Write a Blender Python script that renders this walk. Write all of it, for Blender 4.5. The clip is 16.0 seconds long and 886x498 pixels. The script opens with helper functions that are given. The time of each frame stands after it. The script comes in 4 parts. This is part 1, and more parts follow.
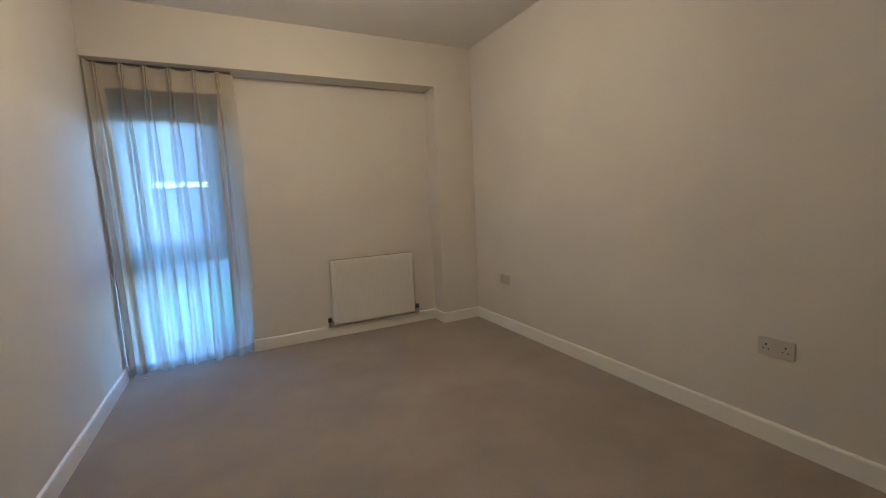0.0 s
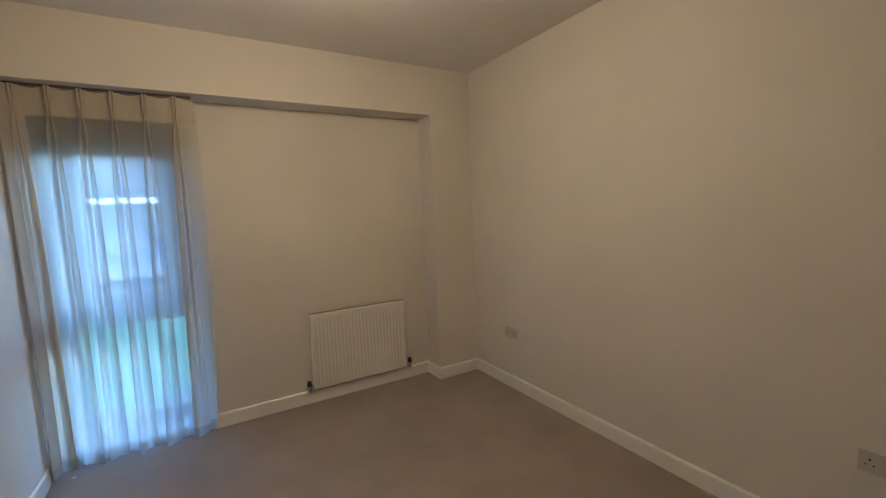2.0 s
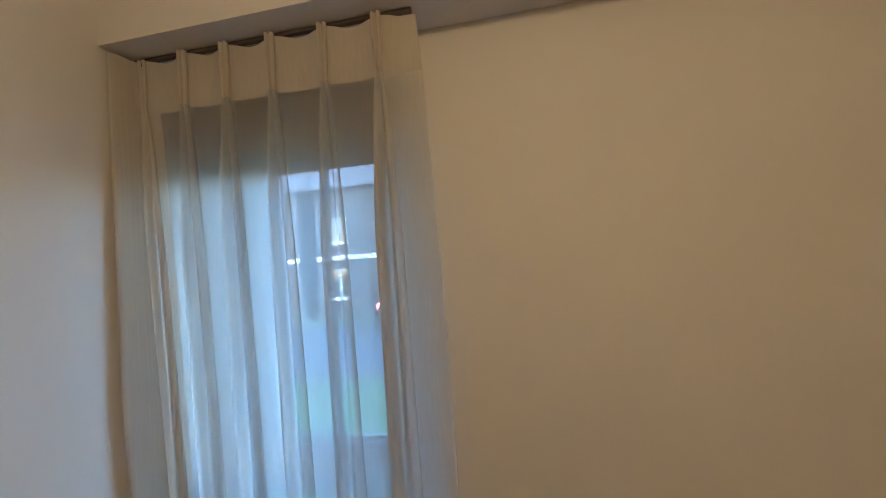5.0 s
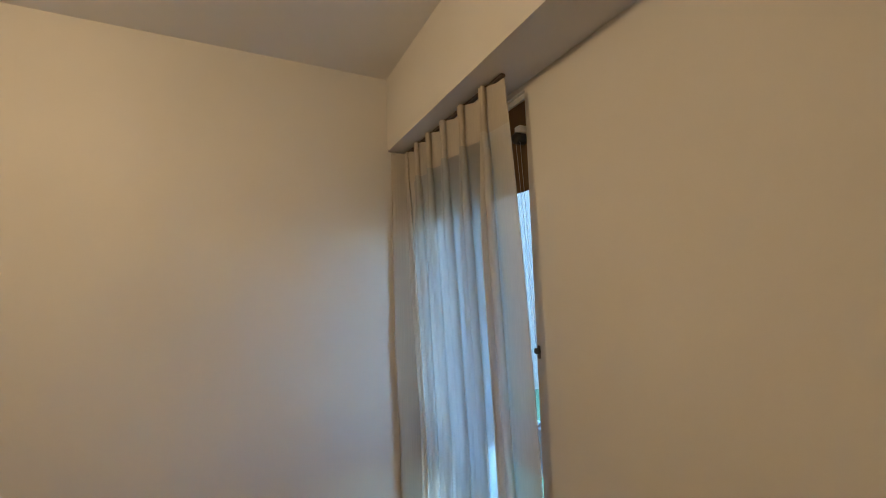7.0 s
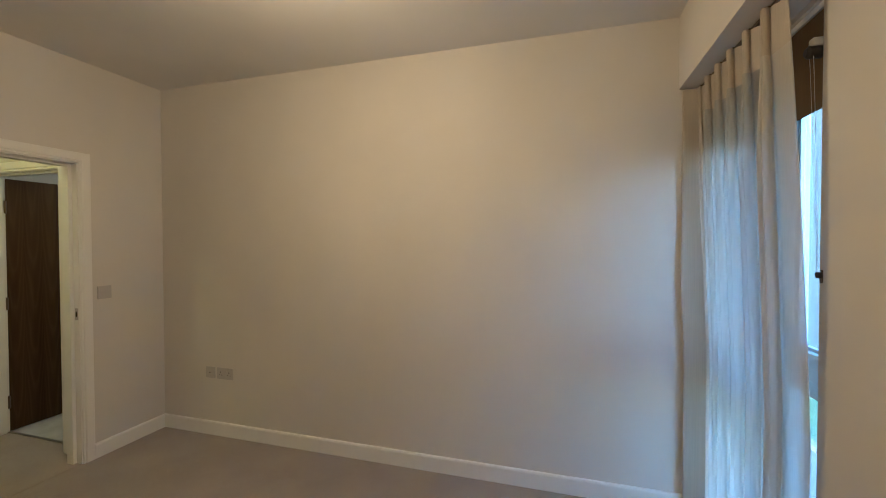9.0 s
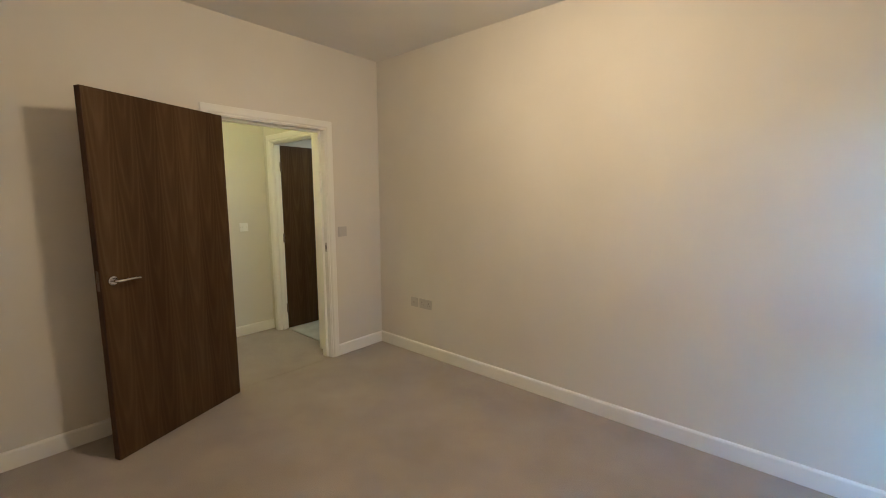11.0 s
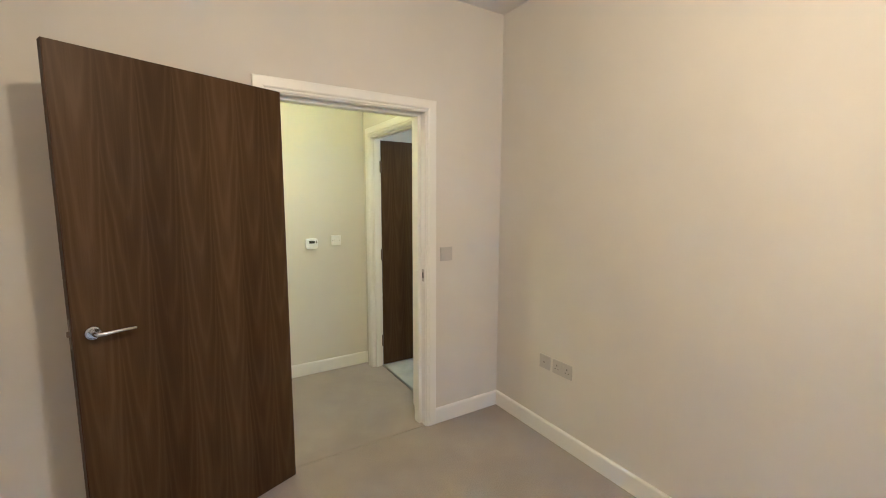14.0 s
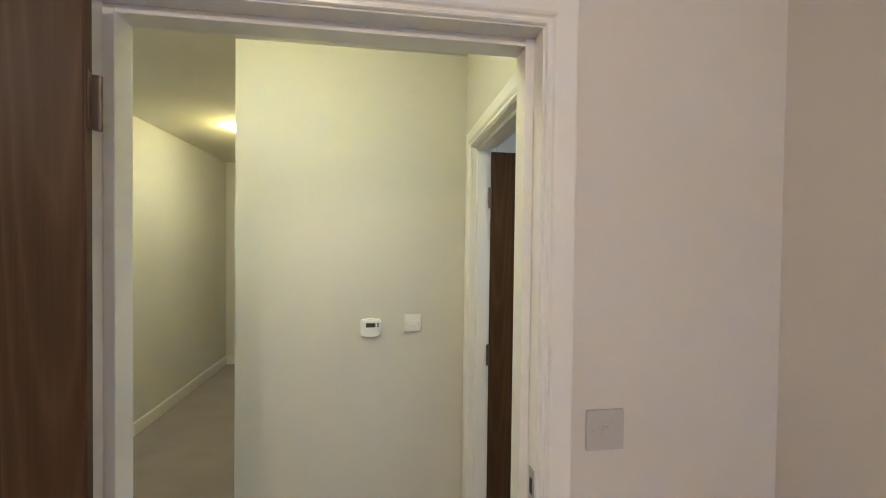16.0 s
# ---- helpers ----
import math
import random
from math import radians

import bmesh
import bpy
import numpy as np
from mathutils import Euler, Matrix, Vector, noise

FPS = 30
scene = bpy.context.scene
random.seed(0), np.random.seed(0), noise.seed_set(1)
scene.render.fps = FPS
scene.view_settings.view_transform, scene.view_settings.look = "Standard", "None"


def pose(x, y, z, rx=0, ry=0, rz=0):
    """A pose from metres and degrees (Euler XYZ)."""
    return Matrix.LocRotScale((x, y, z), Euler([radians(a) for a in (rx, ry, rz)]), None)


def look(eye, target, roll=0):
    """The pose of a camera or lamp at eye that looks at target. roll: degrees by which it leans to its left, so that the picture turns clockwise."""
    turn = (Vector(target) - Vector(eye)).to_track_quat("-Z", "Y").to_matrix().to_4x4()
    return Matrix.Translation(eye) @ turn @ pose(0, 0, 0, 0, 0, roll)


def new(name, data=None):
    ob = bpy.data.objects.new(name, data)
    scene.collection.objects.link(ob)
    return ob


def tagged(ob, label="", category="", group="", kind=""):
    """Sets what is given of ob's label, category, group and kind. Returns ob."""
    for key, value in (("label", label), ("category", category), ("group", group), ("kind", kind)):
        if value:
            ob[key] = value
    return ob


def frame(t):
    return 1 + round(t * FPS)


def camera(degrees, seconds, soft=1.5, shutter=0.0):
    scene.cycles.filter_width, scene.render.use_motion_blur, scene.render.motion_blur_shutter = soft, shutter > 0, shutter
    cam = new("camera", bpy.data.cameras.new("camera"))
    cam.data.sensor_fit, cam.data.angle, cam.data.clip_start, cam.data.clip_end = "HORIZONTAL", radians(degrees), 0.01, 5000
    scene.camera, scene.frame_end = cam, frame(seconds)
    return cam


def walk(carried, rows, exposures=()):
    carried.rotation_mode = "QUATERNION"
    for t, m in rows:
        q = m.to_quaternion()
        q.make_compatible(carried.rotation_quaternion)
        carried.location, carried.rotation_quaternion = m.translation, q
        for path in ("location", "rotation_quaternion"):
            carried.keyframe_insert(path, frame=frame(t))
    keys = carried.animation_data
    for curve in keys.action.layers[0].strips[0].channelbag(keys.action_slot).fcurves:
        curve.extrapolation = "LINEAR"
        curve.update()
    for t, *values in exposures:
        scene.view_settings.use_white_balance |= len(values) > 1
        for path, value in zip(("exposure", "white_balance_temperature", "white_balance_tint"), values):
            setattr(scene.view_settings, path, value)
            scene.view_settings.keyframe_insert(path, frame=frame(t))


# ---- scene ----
cam = camera(94.3, 16.0, soft=1.0)

PATH = [
    (0, (0.853, 0.045, 1.256), (1.739, 1.822, 1.022), -2.7),
    (0.5, (0.863, 0.012, 1.259), (1.764, 1.78, 1.004), -2.7),
    (1, (0.849, 0.144, 1.373), (1.807, 1.878, 1.1), -2.4),
    (1.5, (0.896, 0.324, 1.501), (1.878, 2.048, 1.242), -2.3),
    (2, (0.905, 0.594, 1.541), (1.914, 2.31, 1.35), -2.4),
    (2.5, (0.913, 0.922, 1.589), (1.912, 2.649, 1.465), -2.6),
    (3, (0.895, 1.359, 1.618), (1.818, 3.133, 1.585), -2.6),
    (3.5, (0.876, 1.83, 1.637), (1.673, 3.664, 1.67), -2.6),
    (4, (0.911, 2.231, 1.636), (1.402, 4.168, 1.735), -2.7),
    (6.3, (1.717, 3.103, 1.642), (0.3, 4.503, 1.82), -3.7),
    (6.5, (1.806, 3.112, 1.615), (0.273, 4.376, 1.845), -2.3),
    (7, (2.036, 3.075, 1.638), (0.249, 3.954, 1.816), -1.7),
    (7.5, (2.189, 2.989, 1.605), (0.275, 3.539, 1.792), -1.0),
    (8, (2.367, 3.008, 1.588), (0.374, 3.135, 1.701), -1.0),
    (8.5, (2.479, 3.094, 1.553), (0.493, 2.863, 1.594), -0.6),
    (9, (2.567, 3.174, 1.525), (0.652, 2.598, 1.486), -0.1),
    (9.5, (2.657, 3.153, 1.499), (0.839, 2.329, 1.377), -0.1),
    (10, (2.696, 3.181, 1.491), (0.991, 2.153, 1.302), -0.1),
    (12.5, (2.702, 3.059, 1.485), (1.424, 1.546, 1.208), 0.3),
    (13, (2.485, 2.847, 1.508), (1.281, 1.275, 1.225), 0.4),
    (13.5, (2.207, 2.597, 1.512), (1.08, 0.968, 1.238), 0.3),
    (14, (1.892, 2.283, 1.521), (0.845, 0.596, 1.281), 0.2),
    (14.5, (1.565, 1.929, 1.546), (0.629, 0.171, 1.366), 0.2),
    (15, (1.262, 1.59, 1.568), (0.479, -0.247, 1.45), 0.3),
    (15.5, (1.034, 1.254, 1.585), (0.468, -0.662, 1.513), 0.4),
    (16, (0.951, 0.866, 1.584), (0.666, -1.113, 1.548), 0.7),
]
EXPOSURES = [(0, 4.42, 4460, 9), (1.5, 4.36, 4640, 10), (2.5, 4.20, 4800, 10), (4, 4.16, 5000, 11), (6.5, 4.14, 5250, 10), (7.5, 4.28, 4950, 9), (8.5, 4.35, 4760, 8), (10, 4.68, 4800, 8), (12.5, 5.26, 4420, 7), (14.5, 5.52, 4320, 11), (16, 5.22, 4200, 15)]
walk(cam, [(t, look(eye, target, roll)) for t, eye, target, roll in PATH], EXPOSURES)

# ---- world, sun and lamps ----
world = bpy.data.worlds.new("overcast_sky")
scene.world = world
world.use_nodes = True
wt = world.node_tree
sky = wt.nodes.new("ShaderNodeTexSky")
sky.sky_type = 'NISHITA'
sky.sun_disc = False
sky.sun_elevation = radians(24)
sky.ozone_density = 1.2
sky.dust_density = 0.3
sky.sun_rotation = radians(200)
wt.links.new(sky.outputs[0], wt.nodes["Background"].inputs[0])
wt.nodes["Background"].inputs[1].default_value = 0.145

sun_data = bpy.data.lights.new("sun", 'SUN')
sun_data.energy, sun_data.angle, sun_data.color = 0.1, radians(12), (1.0, 0.96, 0.9)
sun = new("sun", sun_data)
sun.matrix_world = look((0, 0, 12), (3.0, 7.5, 9.7))


def bulb_light(name, place, watts, colour, radius):
    data = bpy.data.lights.new(name, 'POINT')
    data.energy, data.color, data.shadow_soft_size = watts, colour, radius
    ob = new(name, data)
    ob.location = place
    return ob


WARM = (1.0, 0.63, 0.27)
bulb_light("bedroom_bulb_light", (1.38, 2.20, 2.48), 1.85, WARM, 0.08)
bulb_light("hall_bulb_light", (1.45, -0.46, 2.43), 0.24, (1.0, 0.645, 0.03), 0.05)
bulb_light("corridor_bulb_light", (2.15, -2.92, 2.43), 0.31, (1.0, 0.61, 0.02), 0.05)
# Fill light added to brighten the bathroom; its real source is unknown.
bulb_light("bathroom_fill_light", (-0.55, -0.62, 2.30), 0.085, (1.0, 0.92, 0.80), 0.05)


# ---- materials ----
def material(name):
    m = bpy.data.materials.new(name)
    m.use_nodes = True
    nt = m.node_tree
    return m, nt, nt.nodes["Principled BSDF"]


def node(nt, kind, **inputs):
    n = nt.nodes.new(kind)
    for key, value in inputs.items():
        n.inputs[key.replace("_", " ")].default_value = value
    return n


def coords(nt, scale=(1, 1, 1)):
    tc = nt.nodes.new("ShaderNodeTexCoord")
    mp = nt.nodes.new("ShaderNodeMapping")
    mp.inputs["Scale"].default_value = scale
    nt.links.new(tc.outputs["Object"], mp.inputs["Vector"])
    return mp.outputs["Vector"]


def ramp(nt, fac, stops):
    r = nt.nodes.new("ShaderNodeValToRGB")
    e = r.color_ramp.elements
    while len(e) < len(stops):
        e.new(0.5)
    for el, (pos, col) in zip(e, stops):
        el.position, el.color = pos, (*col, 1)
    nt.links.new(fac, r.inputs["Fac"])
    return r.outputs["Color"]


def bump(nt, bsdf, height, strength, distance):
    b = node(nt, "ShaderNodeBump", Strength=strength, Distance=distance)
    nt.links.new(height, b.inputs["Height"])
    nt.links.new(b.outputs["Normal"], bsdf.inputs["Normal"])


def painted(name, colour, rough=0.6, wear=0.04, grain=220, strength=0.12, spec=0.3):
    """Roller paint: a fine stipple and faint cloudy unevenness."""
    m, nt, b = material(name)
    v = coords(nt)
    big = node(nt, "ShaderNodeTexNoise", Scale=1.3, Detail=4)
    fine = node(nt, "ShaderNodeTexNoise", Scale=grain, Detail=3)
    nt.links.new(v, big.inputs["Vector"])
    nt.links.new(v, fine.inputs["Vector"])
    lo = tuple(c * (1 - wear) for c in colour)
    hi = tuple(min(1, c * (1 + wear)) for c in colour)
    nt.links.new(ramp(nt, big.outputs["Fac"], [(0.3, lo), (0.7, hi)]), b.inputs["Base Color"])
    b.inputs["Roughness"].default_value = rough
    b.inputs["Specular IOR Level"].default_value = spec
    bump(nt, b, fine.outputs["Fac"], strength, 0.002)
    return m


def carpet(name, colour):
    """Short cut pile: tuft grain, brushed patches."""
    m, nt, b = material(name)
    v = coords(nt)
    tuft = node(nt, "ShaderNodeTexNoise", Scale=420, Detail=4, Roughness=0.7)
    patch = node(nt, "ShaderNodeTexNoise", Scale=2.2, Detail=5, Roughness=0.6)
    curl = node(nt, "ShaderNodeTexVoronoi", Scale=260)
    for n in (tuft, patch, curl):
        nt.links.new(v, n.inputs["Vector"])
    a = ramp(nt, tuft.outputs["Fac"], [(0.25, tuple(c * 0.62 for c in colour)), (0.75, tuple(c * 1.3 for c in colour))])
    p = ramp(nt, patch.outputs["Fac"], [(0.32, (0.80, 0.80, 0.80)), (0.68, (1.0, 1.0, 1.0))])
    mix = nt.nodes.new("ShaderNodeMix")
    mix.data_type, mix.blend_type = 'RGBA', 'MULTIPLY'
    mix.inputs[0].default_value = 1.0
    nt.links.new(a, mix.inputs[6])
    nt.links.new(p, mix.inputs[7])
    nt.links.new(mix.outputs[2], b.inputs["Base Color"])
    b.inputs["Roughness"].default_value = 0.95
    b.inputs["Specular IOR Level"].default_value = 0.1
    b.inputs["Sheen Weight"].default_value = 0.35
    b.inputs["Sheen Roughness"].default_value = 0.4
    bump(nt, b, curl.outputs["Distance"], 0.5, 0.004)
    return m


def plain(name, colour, rough=0.4, metal=0.0, grain=60.0, wear=0.06, spec=0.5):
    m, nt, b = material(name)
    n = node(nt, "ShaderNodeTexNoise", Scale=grain, Detail=3)
    nt.links.new(coords(nt), n.inputs["Vector"])
    lo = tuple(c * (1 - wear) for c in colour)
    hi = tuple(min(1, c * (1 + wear)) for c in colour)
    nt.links.new(ramp(nt, n.outputs["Fac"], [(0.3, lo), (0.7, hi)]), b.inputs["Base Color"])
    b.inputs["Roughness"].default_value, b.inputs["Metallic"].default_value = rough, metal
    b.inputs["Specular IOR Level"].default_value = spec
    return m


def walnut(name, dark, mid, light, rough=0.42, slip=0.155):
    """Slip-matched crown-cut veneer: leaves side by side, each with its own cathedral figure, fine pores along the height."""
    m, nt, b = material(name)

    def calc(op, a, c=None, d=None):
        n = nt.nodes.new("ShaderNodeMath")
        n.operation = op
        for k, v in enumerate((a, c, d)):
            if v is None:
                continue
            if isinstance(v, (int, float)):
                n.inputs[k].default_value = v
            else:
                nt.links.new(v, n.inputs[k])
        return n.outputs[0]

    def noise_at(scale, detail, rough_=0.5):
        n = node(nt, "ShaderNodeTexNoise", Scale=1.0, Detail=detail, Roughness=rough_)
        nt.links.new(coords(nt, scale), n.inputs["Vector"])
        return n.outputs["Fac"]

    sep = nt.nodes.new("ShaderNodeSeparateXYZ")
    nt.links.new(coords(nt), sep.inputs[0])
    wob = noise_at((5, 5, 1.4), 3)
    x = calc('ADD', sep.outputs[0], calc('MULTIPLY', wob, 0.035))
    leafno = calc('FLOOR', calc('DIVIDE', x, slip))
    local = calc('DIVIDE', calc('SUBTRACT', calc('SUBTRACT', x, calc('MULTIPLY', leafno, slip)), slip / 2), slip / 2)
    rnd = nt.nodes.new("ShaderNodeTexWhiteNoise")
    rnd.noise_dimensions = '1D'
    nt.links.new(leafno, rnd.inputs["W"])
    rise = calc('MULTIPLY', calc('ADD', sep.outputs[2], calc('MULTIPLY', rnd.outputs["Value"], 2.0)), 2.6)
    figure = calc('ADD', calc('SUBTRACT', calc('MULTIPLY', calc('MULTIPLY', local, local), 1.9), rise), calc('MULTIPLY', noise_at((7, 7, 1.1), 4), 1.9))
    bands = calc('PINGPONG', figure, 0.5)
    bands = calc('MULTIPLY', bands, bands)
    pores = noise_at((230, 230, 4.0), 5, 0.7)
    streak = noise_at((11, 11, 0.3), 5)
    tone = calc('MULTIPLY', calc('SUBTRACT', rnd.outputs["Value"], 0.5), 0.16)
    mixv = calc('ADD', calc('ADD', calc('MULTIPLY', bands, 0.90), calc('MULTIPLY', pores, 0.40)), calc('ADD', calc('MULTIPLY', streak, 0.90), tone))
    nt.links.new(ramp(nt, mixv, [(0.48, dark), (0.74, mid), (1.0, light)]), b.inputs["Base Color"])
    b.inputs["Roughness"].default_value = rough
    b.inputs["Specular IOR Level"].default_value = 0.14
    bump(nt, b, pores, 0.06, 0.001)
    return m


def cloth(name, colour, see_through, glow=0.45, forward=0.0):
    """Woven fabric that lets light through its gaps and its threads; forward: the share of that light which keeps roughly to its way."""
    m, nt, b = material(name)
    out = nt.nodes["Material Output"]
    nt.nodes.remove(b)
    slub = node(nt, "ShaderNodeTexNoise", Scale=1.0, Detail=4)
    nt.links.new(coords(nt, (260, 260, 3)), slub.inputs["Vector"])
    col = ramp(nt, slub.outputs["Fac"], [(0.3, tuple(c * 0.9 for c in colour)), (0.7, colour)])
    dif = node(nt, "ShaderNodeBsdfDiffuse")
    trl = node(nt, "ShaderNodeBsdfTranslucent")
    tra = node(nt, "ShaderNodeBsdfTransparent")
    nt.links.new(col, dif.inputs[0])
    nt.links.new(col, trl.inputs[0])
    m1 = node(nt, "ShaderNodeMixShader")
    m1.inputs[0].default_value = glow
    nt.links.new(dif.outputs[0], m1.inputs[1])
    if forward > 0:
        fwd = node(nt, "ShaderNodeBsdfRefraction", Roughness=0.95, IOR=1.5)
        nt.links.new(col, fwd.inputs[0])
        m0 = node(nt, "ShaderNodeMixShader")
        m0.inputs[0].default_value = forward
        nt.links.new(trl.outputs[0], m0.inputs[1])
        nt.links.new(fwd.outputs[0], m0.inputs[2])
        nt.links.new(m0.outputs[0], m1.inputs[2])
    else:
        nt.links.new(trl.outputs[0], m1.inputs[2])
    if see_through > 0:
        m2 = node(nt, "ShaderNodeMixShader")
        lo, hi = see_through * 0.85, min(1, see_through * 1.15)
        fac = ramp(nt, slub.outputs["Fac"], [(0.3, (lo, lo, lo)), (0.7, (hi, hi, hi))])
        nt.links.new(fac, m2.inputs[0])
        nt.links.new(m1.outputs[0], m2.inputs[1])
        nt.links.new(tra.outputs[0], m2.inputs[2])
        nt.links.new(m2.outputs[0], out.inputs[0])
    else:
        nt.links.new(m1.outputs[0], out.inputs[0])
    return m


def clear_glass(name, tint=(0.93, 0.97, 0.96)):
    m, nt, b = material(name)
    out = nt.nodes["Material Output"]
    nt.nodes.remove(b)
    tra = node(nt, "ShaderNodeBsdfTransparent")
    tra.inputs[0].default_value = (*tint, 1)
    glo = node(nt, "ShaderNodeBsdfGlossy", Roughness=0.01)
    fac = nt.nodes.new("ShaderNodeLayerWeight")
    fre = nt.nodes.new("ShaderNodeMath")
    fre.operation = 'POWER'
    fre.inputs[1].default_value = 4.0
    nt.links.new(fac.outputs["Facing"], fre.inputs[0])
    mix = node(nt, "ShaderNodeMixShader")
    nt.links.new(fre.outputs[0], mix.inputs[0])
    nt.links.new(tra.outputs[0], mix.inputs[1])
    nt.links.new(glo.outputs[0], mix.inputs[2])
    nt.links.new(mix.outputs[0], out.inputs[0])
    return m


def glowing(name, colour, strength):
    m, nt, b = material(name)
    b.inputs["Base Color"].default_value = (0.85, 0.85, 0.8, 1)
    b.inputs["Emission Color"].default_value = (*colour, 1)
    b.inputs["Emission Strength"].default_value = strength
    return m


def bricked(name):
    m, nt, b = material(name)
    t = nt.nodes.new("ShaderNodeTexBrick")
    t.inputs["Color1"].default_value = (0.075, 0.07, 0.068, 1)
    t.inputs["Color2"].default_value = (0.062, 0.058, 0.056, 1)
    t.inputs["Mortar"].default_value = (0.17, 0.167, 0.16, 1)
    t.inputs["Scale"].default_value = 1.0
    t.inputs["Mortar Size"].default_value = 0.006
    t.inputs["Brick Width"].default_value = 0.225
    t.inputs["Row Height"].default_value = 0.075
    tc = nt.nodes.new("ShaderNodeTexCoord")
    sep = nt.nodes.new("ShaderNodeSeparateXYZ")
    com = nt.nodes.new("ShaderNodeCombineXYZ")
    nt.links.new(tc.outputs["Object"], sep.inputs[0])
    nt.links.new(sep.outputs[0], com.inputs[0])
    nt.links.new(sep.outputs[2], com.inputs[1])
    nt.links.new(com.outputs[0], t.inputs["Vector"])
    nt.links.new(t.outputs["Color"], b.inputs["Base Color"])
    b.inputs["Roughness"].default_value = 0.9
    return m


WALL = painted("wall_paint", (0.67, 0.64, 0.595), rough=0.75)
HALL_WALL = painted("hall_wall_paint", (0.67, 0.65, 0.59), rough=0.75)
CEIL = painted("ceiling_paint", (0.74, 0.72, 0.70), rough=0.9)
GLOSS = painted("satin_white_woodwork", (0.82, 0.81, 0.78), rough=0.28, wear=0.015, grain=60, strength=0.05, spec=0.5)
CARPET = carpet("bedroom_carpet", (0.39, 0.34, 0.30))
VINYL = plain("bathroom_floor_vinyl", (0.62, 0.62, 0.60), 0.35, grain=9, wear=0.1)
WALNUT = walnut("walnut_veneer", (0.044, 0.0225, 0.0090), (0.066, 0.0365, 0.0148), (0.090, 0.0525, 0.0225), slip=0.125)
LIPPING = walnut("walnut_lipping", (0.03, 0.014, 0.008), (0.06, 0.03, 0.016), (0.1, 0.05, 0.028), 0.5)
OAK = walnut("oak_veneer", (0.22, 0.11, 0.04), (0.30, 0.17, 0.07), (0.38, 0.22, 0.10))
CASING = walnut("brown_door_casing", (0.16, 0.085, 0.034), (0.22, 0.125, 0.055), (0.29, 0.17, 0.08))
CHROME = plain("polished_chrome", (0.66, 0.65, 0.64), 0.14, 1.0, wear=0.02)
STEEL = plain("brushed_steel", (0.50, 0.48, 0.45), 0.35, 1.0, grain=200)
PLASTIC = plain("white_plastic_plate", (0.83, 0.83, 0.82), 0.35, wear=0.02)
SATIN_PLATE = plain("satin_grey_plate", (0.50, 0.48, 0.465), 0.38, 0.0, grain=300, wear=0.04)
BRONZE = plain("dark_bronze_hinge", (0.16, 0.12, 0.09), 0.45, 0.6)
DARK = plain("dark_plastic", (0.03, 0.028, 0.026), 0.45)
SLOT = plain("socket_slot_black", (0.012, 0.012, 0.012), 0.6)
LCD = plain("thermostat_display", (0.10, 0.11, 0.08), 0.15)
ENAMEL = plain("radiator_enamel", (0.72, 0.71, 0.68), 0.3, wear=0.02)
UPVC = plain("white_window_frame", (0.80, 0.81, 0.80), 0.3, wear=0.02)
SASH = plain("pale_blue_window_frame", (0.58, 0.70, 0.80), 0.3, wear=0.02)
SHEER = cloth("sheer_voile", (0.76, 0.75, 0.70), 0.33, glow=0.69, forward=0.15)
SIDE = cloth("voile_side_hem", (0.76, 0.725, 0.65), 0.10, glow=0.58)
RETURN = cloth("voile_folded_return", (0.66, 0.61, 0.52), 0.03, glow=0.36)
TAPE = cloth("curtain_heading_tape", (0.66, 0.60, 0.50), 0.05, glow=0.3)
BLIND = cloth("blind_fabric", (0.19, 0.127, 0.073), 0.0, glow=0.08)
GLASS = clear_glass("window_glass")
LAWN = plain("lawn_grass", (0.10, 0.165, 0.075), 0.9, grain=40, wear=0.4)
PAVING = plain("pale_paving", (0.13, 0.135, 0.135), 0.85, grain=6, wear=0.15)
KERB = plain("kerb_concrete", (0.24, 0.24, 0.24), 0.85, grain=20, wear=0.15)
BRICK = bricked("facade_brick")
TILE = plain("roof_tile", (0.12, 0.11, 0.11), 0.8, grain=12, wear=0.3)
CARPAINT = plain("dark_blue_car_paint", (0.05, 0.05, 0.065), 0.25, 0.2)
TYRE = plain("tyre_rubber", (0.025, 0.025, 0.025), 0.8)
CARGLASS = plain("car_glass", (0.03, 0.035, 0.04), 0.08)
LAMP_GLASS = glowing("lit_opal_glass", (1.0, 0.80, 0.42), 1.4)
TAIL = glowing("tail_light_red", (1.0, 0.08, 0.08), 0.9)
RENDER = painted("added_wing_render", (0.19, 0.17, 0.15), rough=0.9, wear=0.06, grain=90)
BAG = plain("dark_patterned_cloth", (0.05, 0.04, 0.04), 0.9, grain=22, wear=0.9)


# ---- mesh helpers ----
def box(bm, x0, x1, y0, y1, z0, z1, bevel=0.0):
    made = bmesh.ops.create_cube(bm, size=1.0)["verts"]
    for v in made:
        v.co = Vector(((x0 + x1) / 2 + v.co.x * (x1 - x0), (y0 + y1) / 2 + v.co.y * (y1 - y0), (z0 + z1) / 2 + v.co.z * (z1 - z0)))
    if bevel:
        edges = list({e for v in made for e in v.link_edges})
        bmesh.ops.bevel(bm, geom=edges, offset=bevel, segments=2, affect='EDGES', profile=0.6)


def tube(bm, a, b, r0, r1=None, n=20):
    a, b = Vector(a), Vector(b)
    r1 = r0 if r1 is None else r1
    m = Matrix.Translation((a + b) / 2) @ (b - a).to_track_quat('Z', 'Y').to_matrix().to_4x4()
    bmesh.ops.create_cone(bm, cap_ends=True, segments=n, radius1=r0, radius2=r1, depth=(b - a).length, matrix=m)


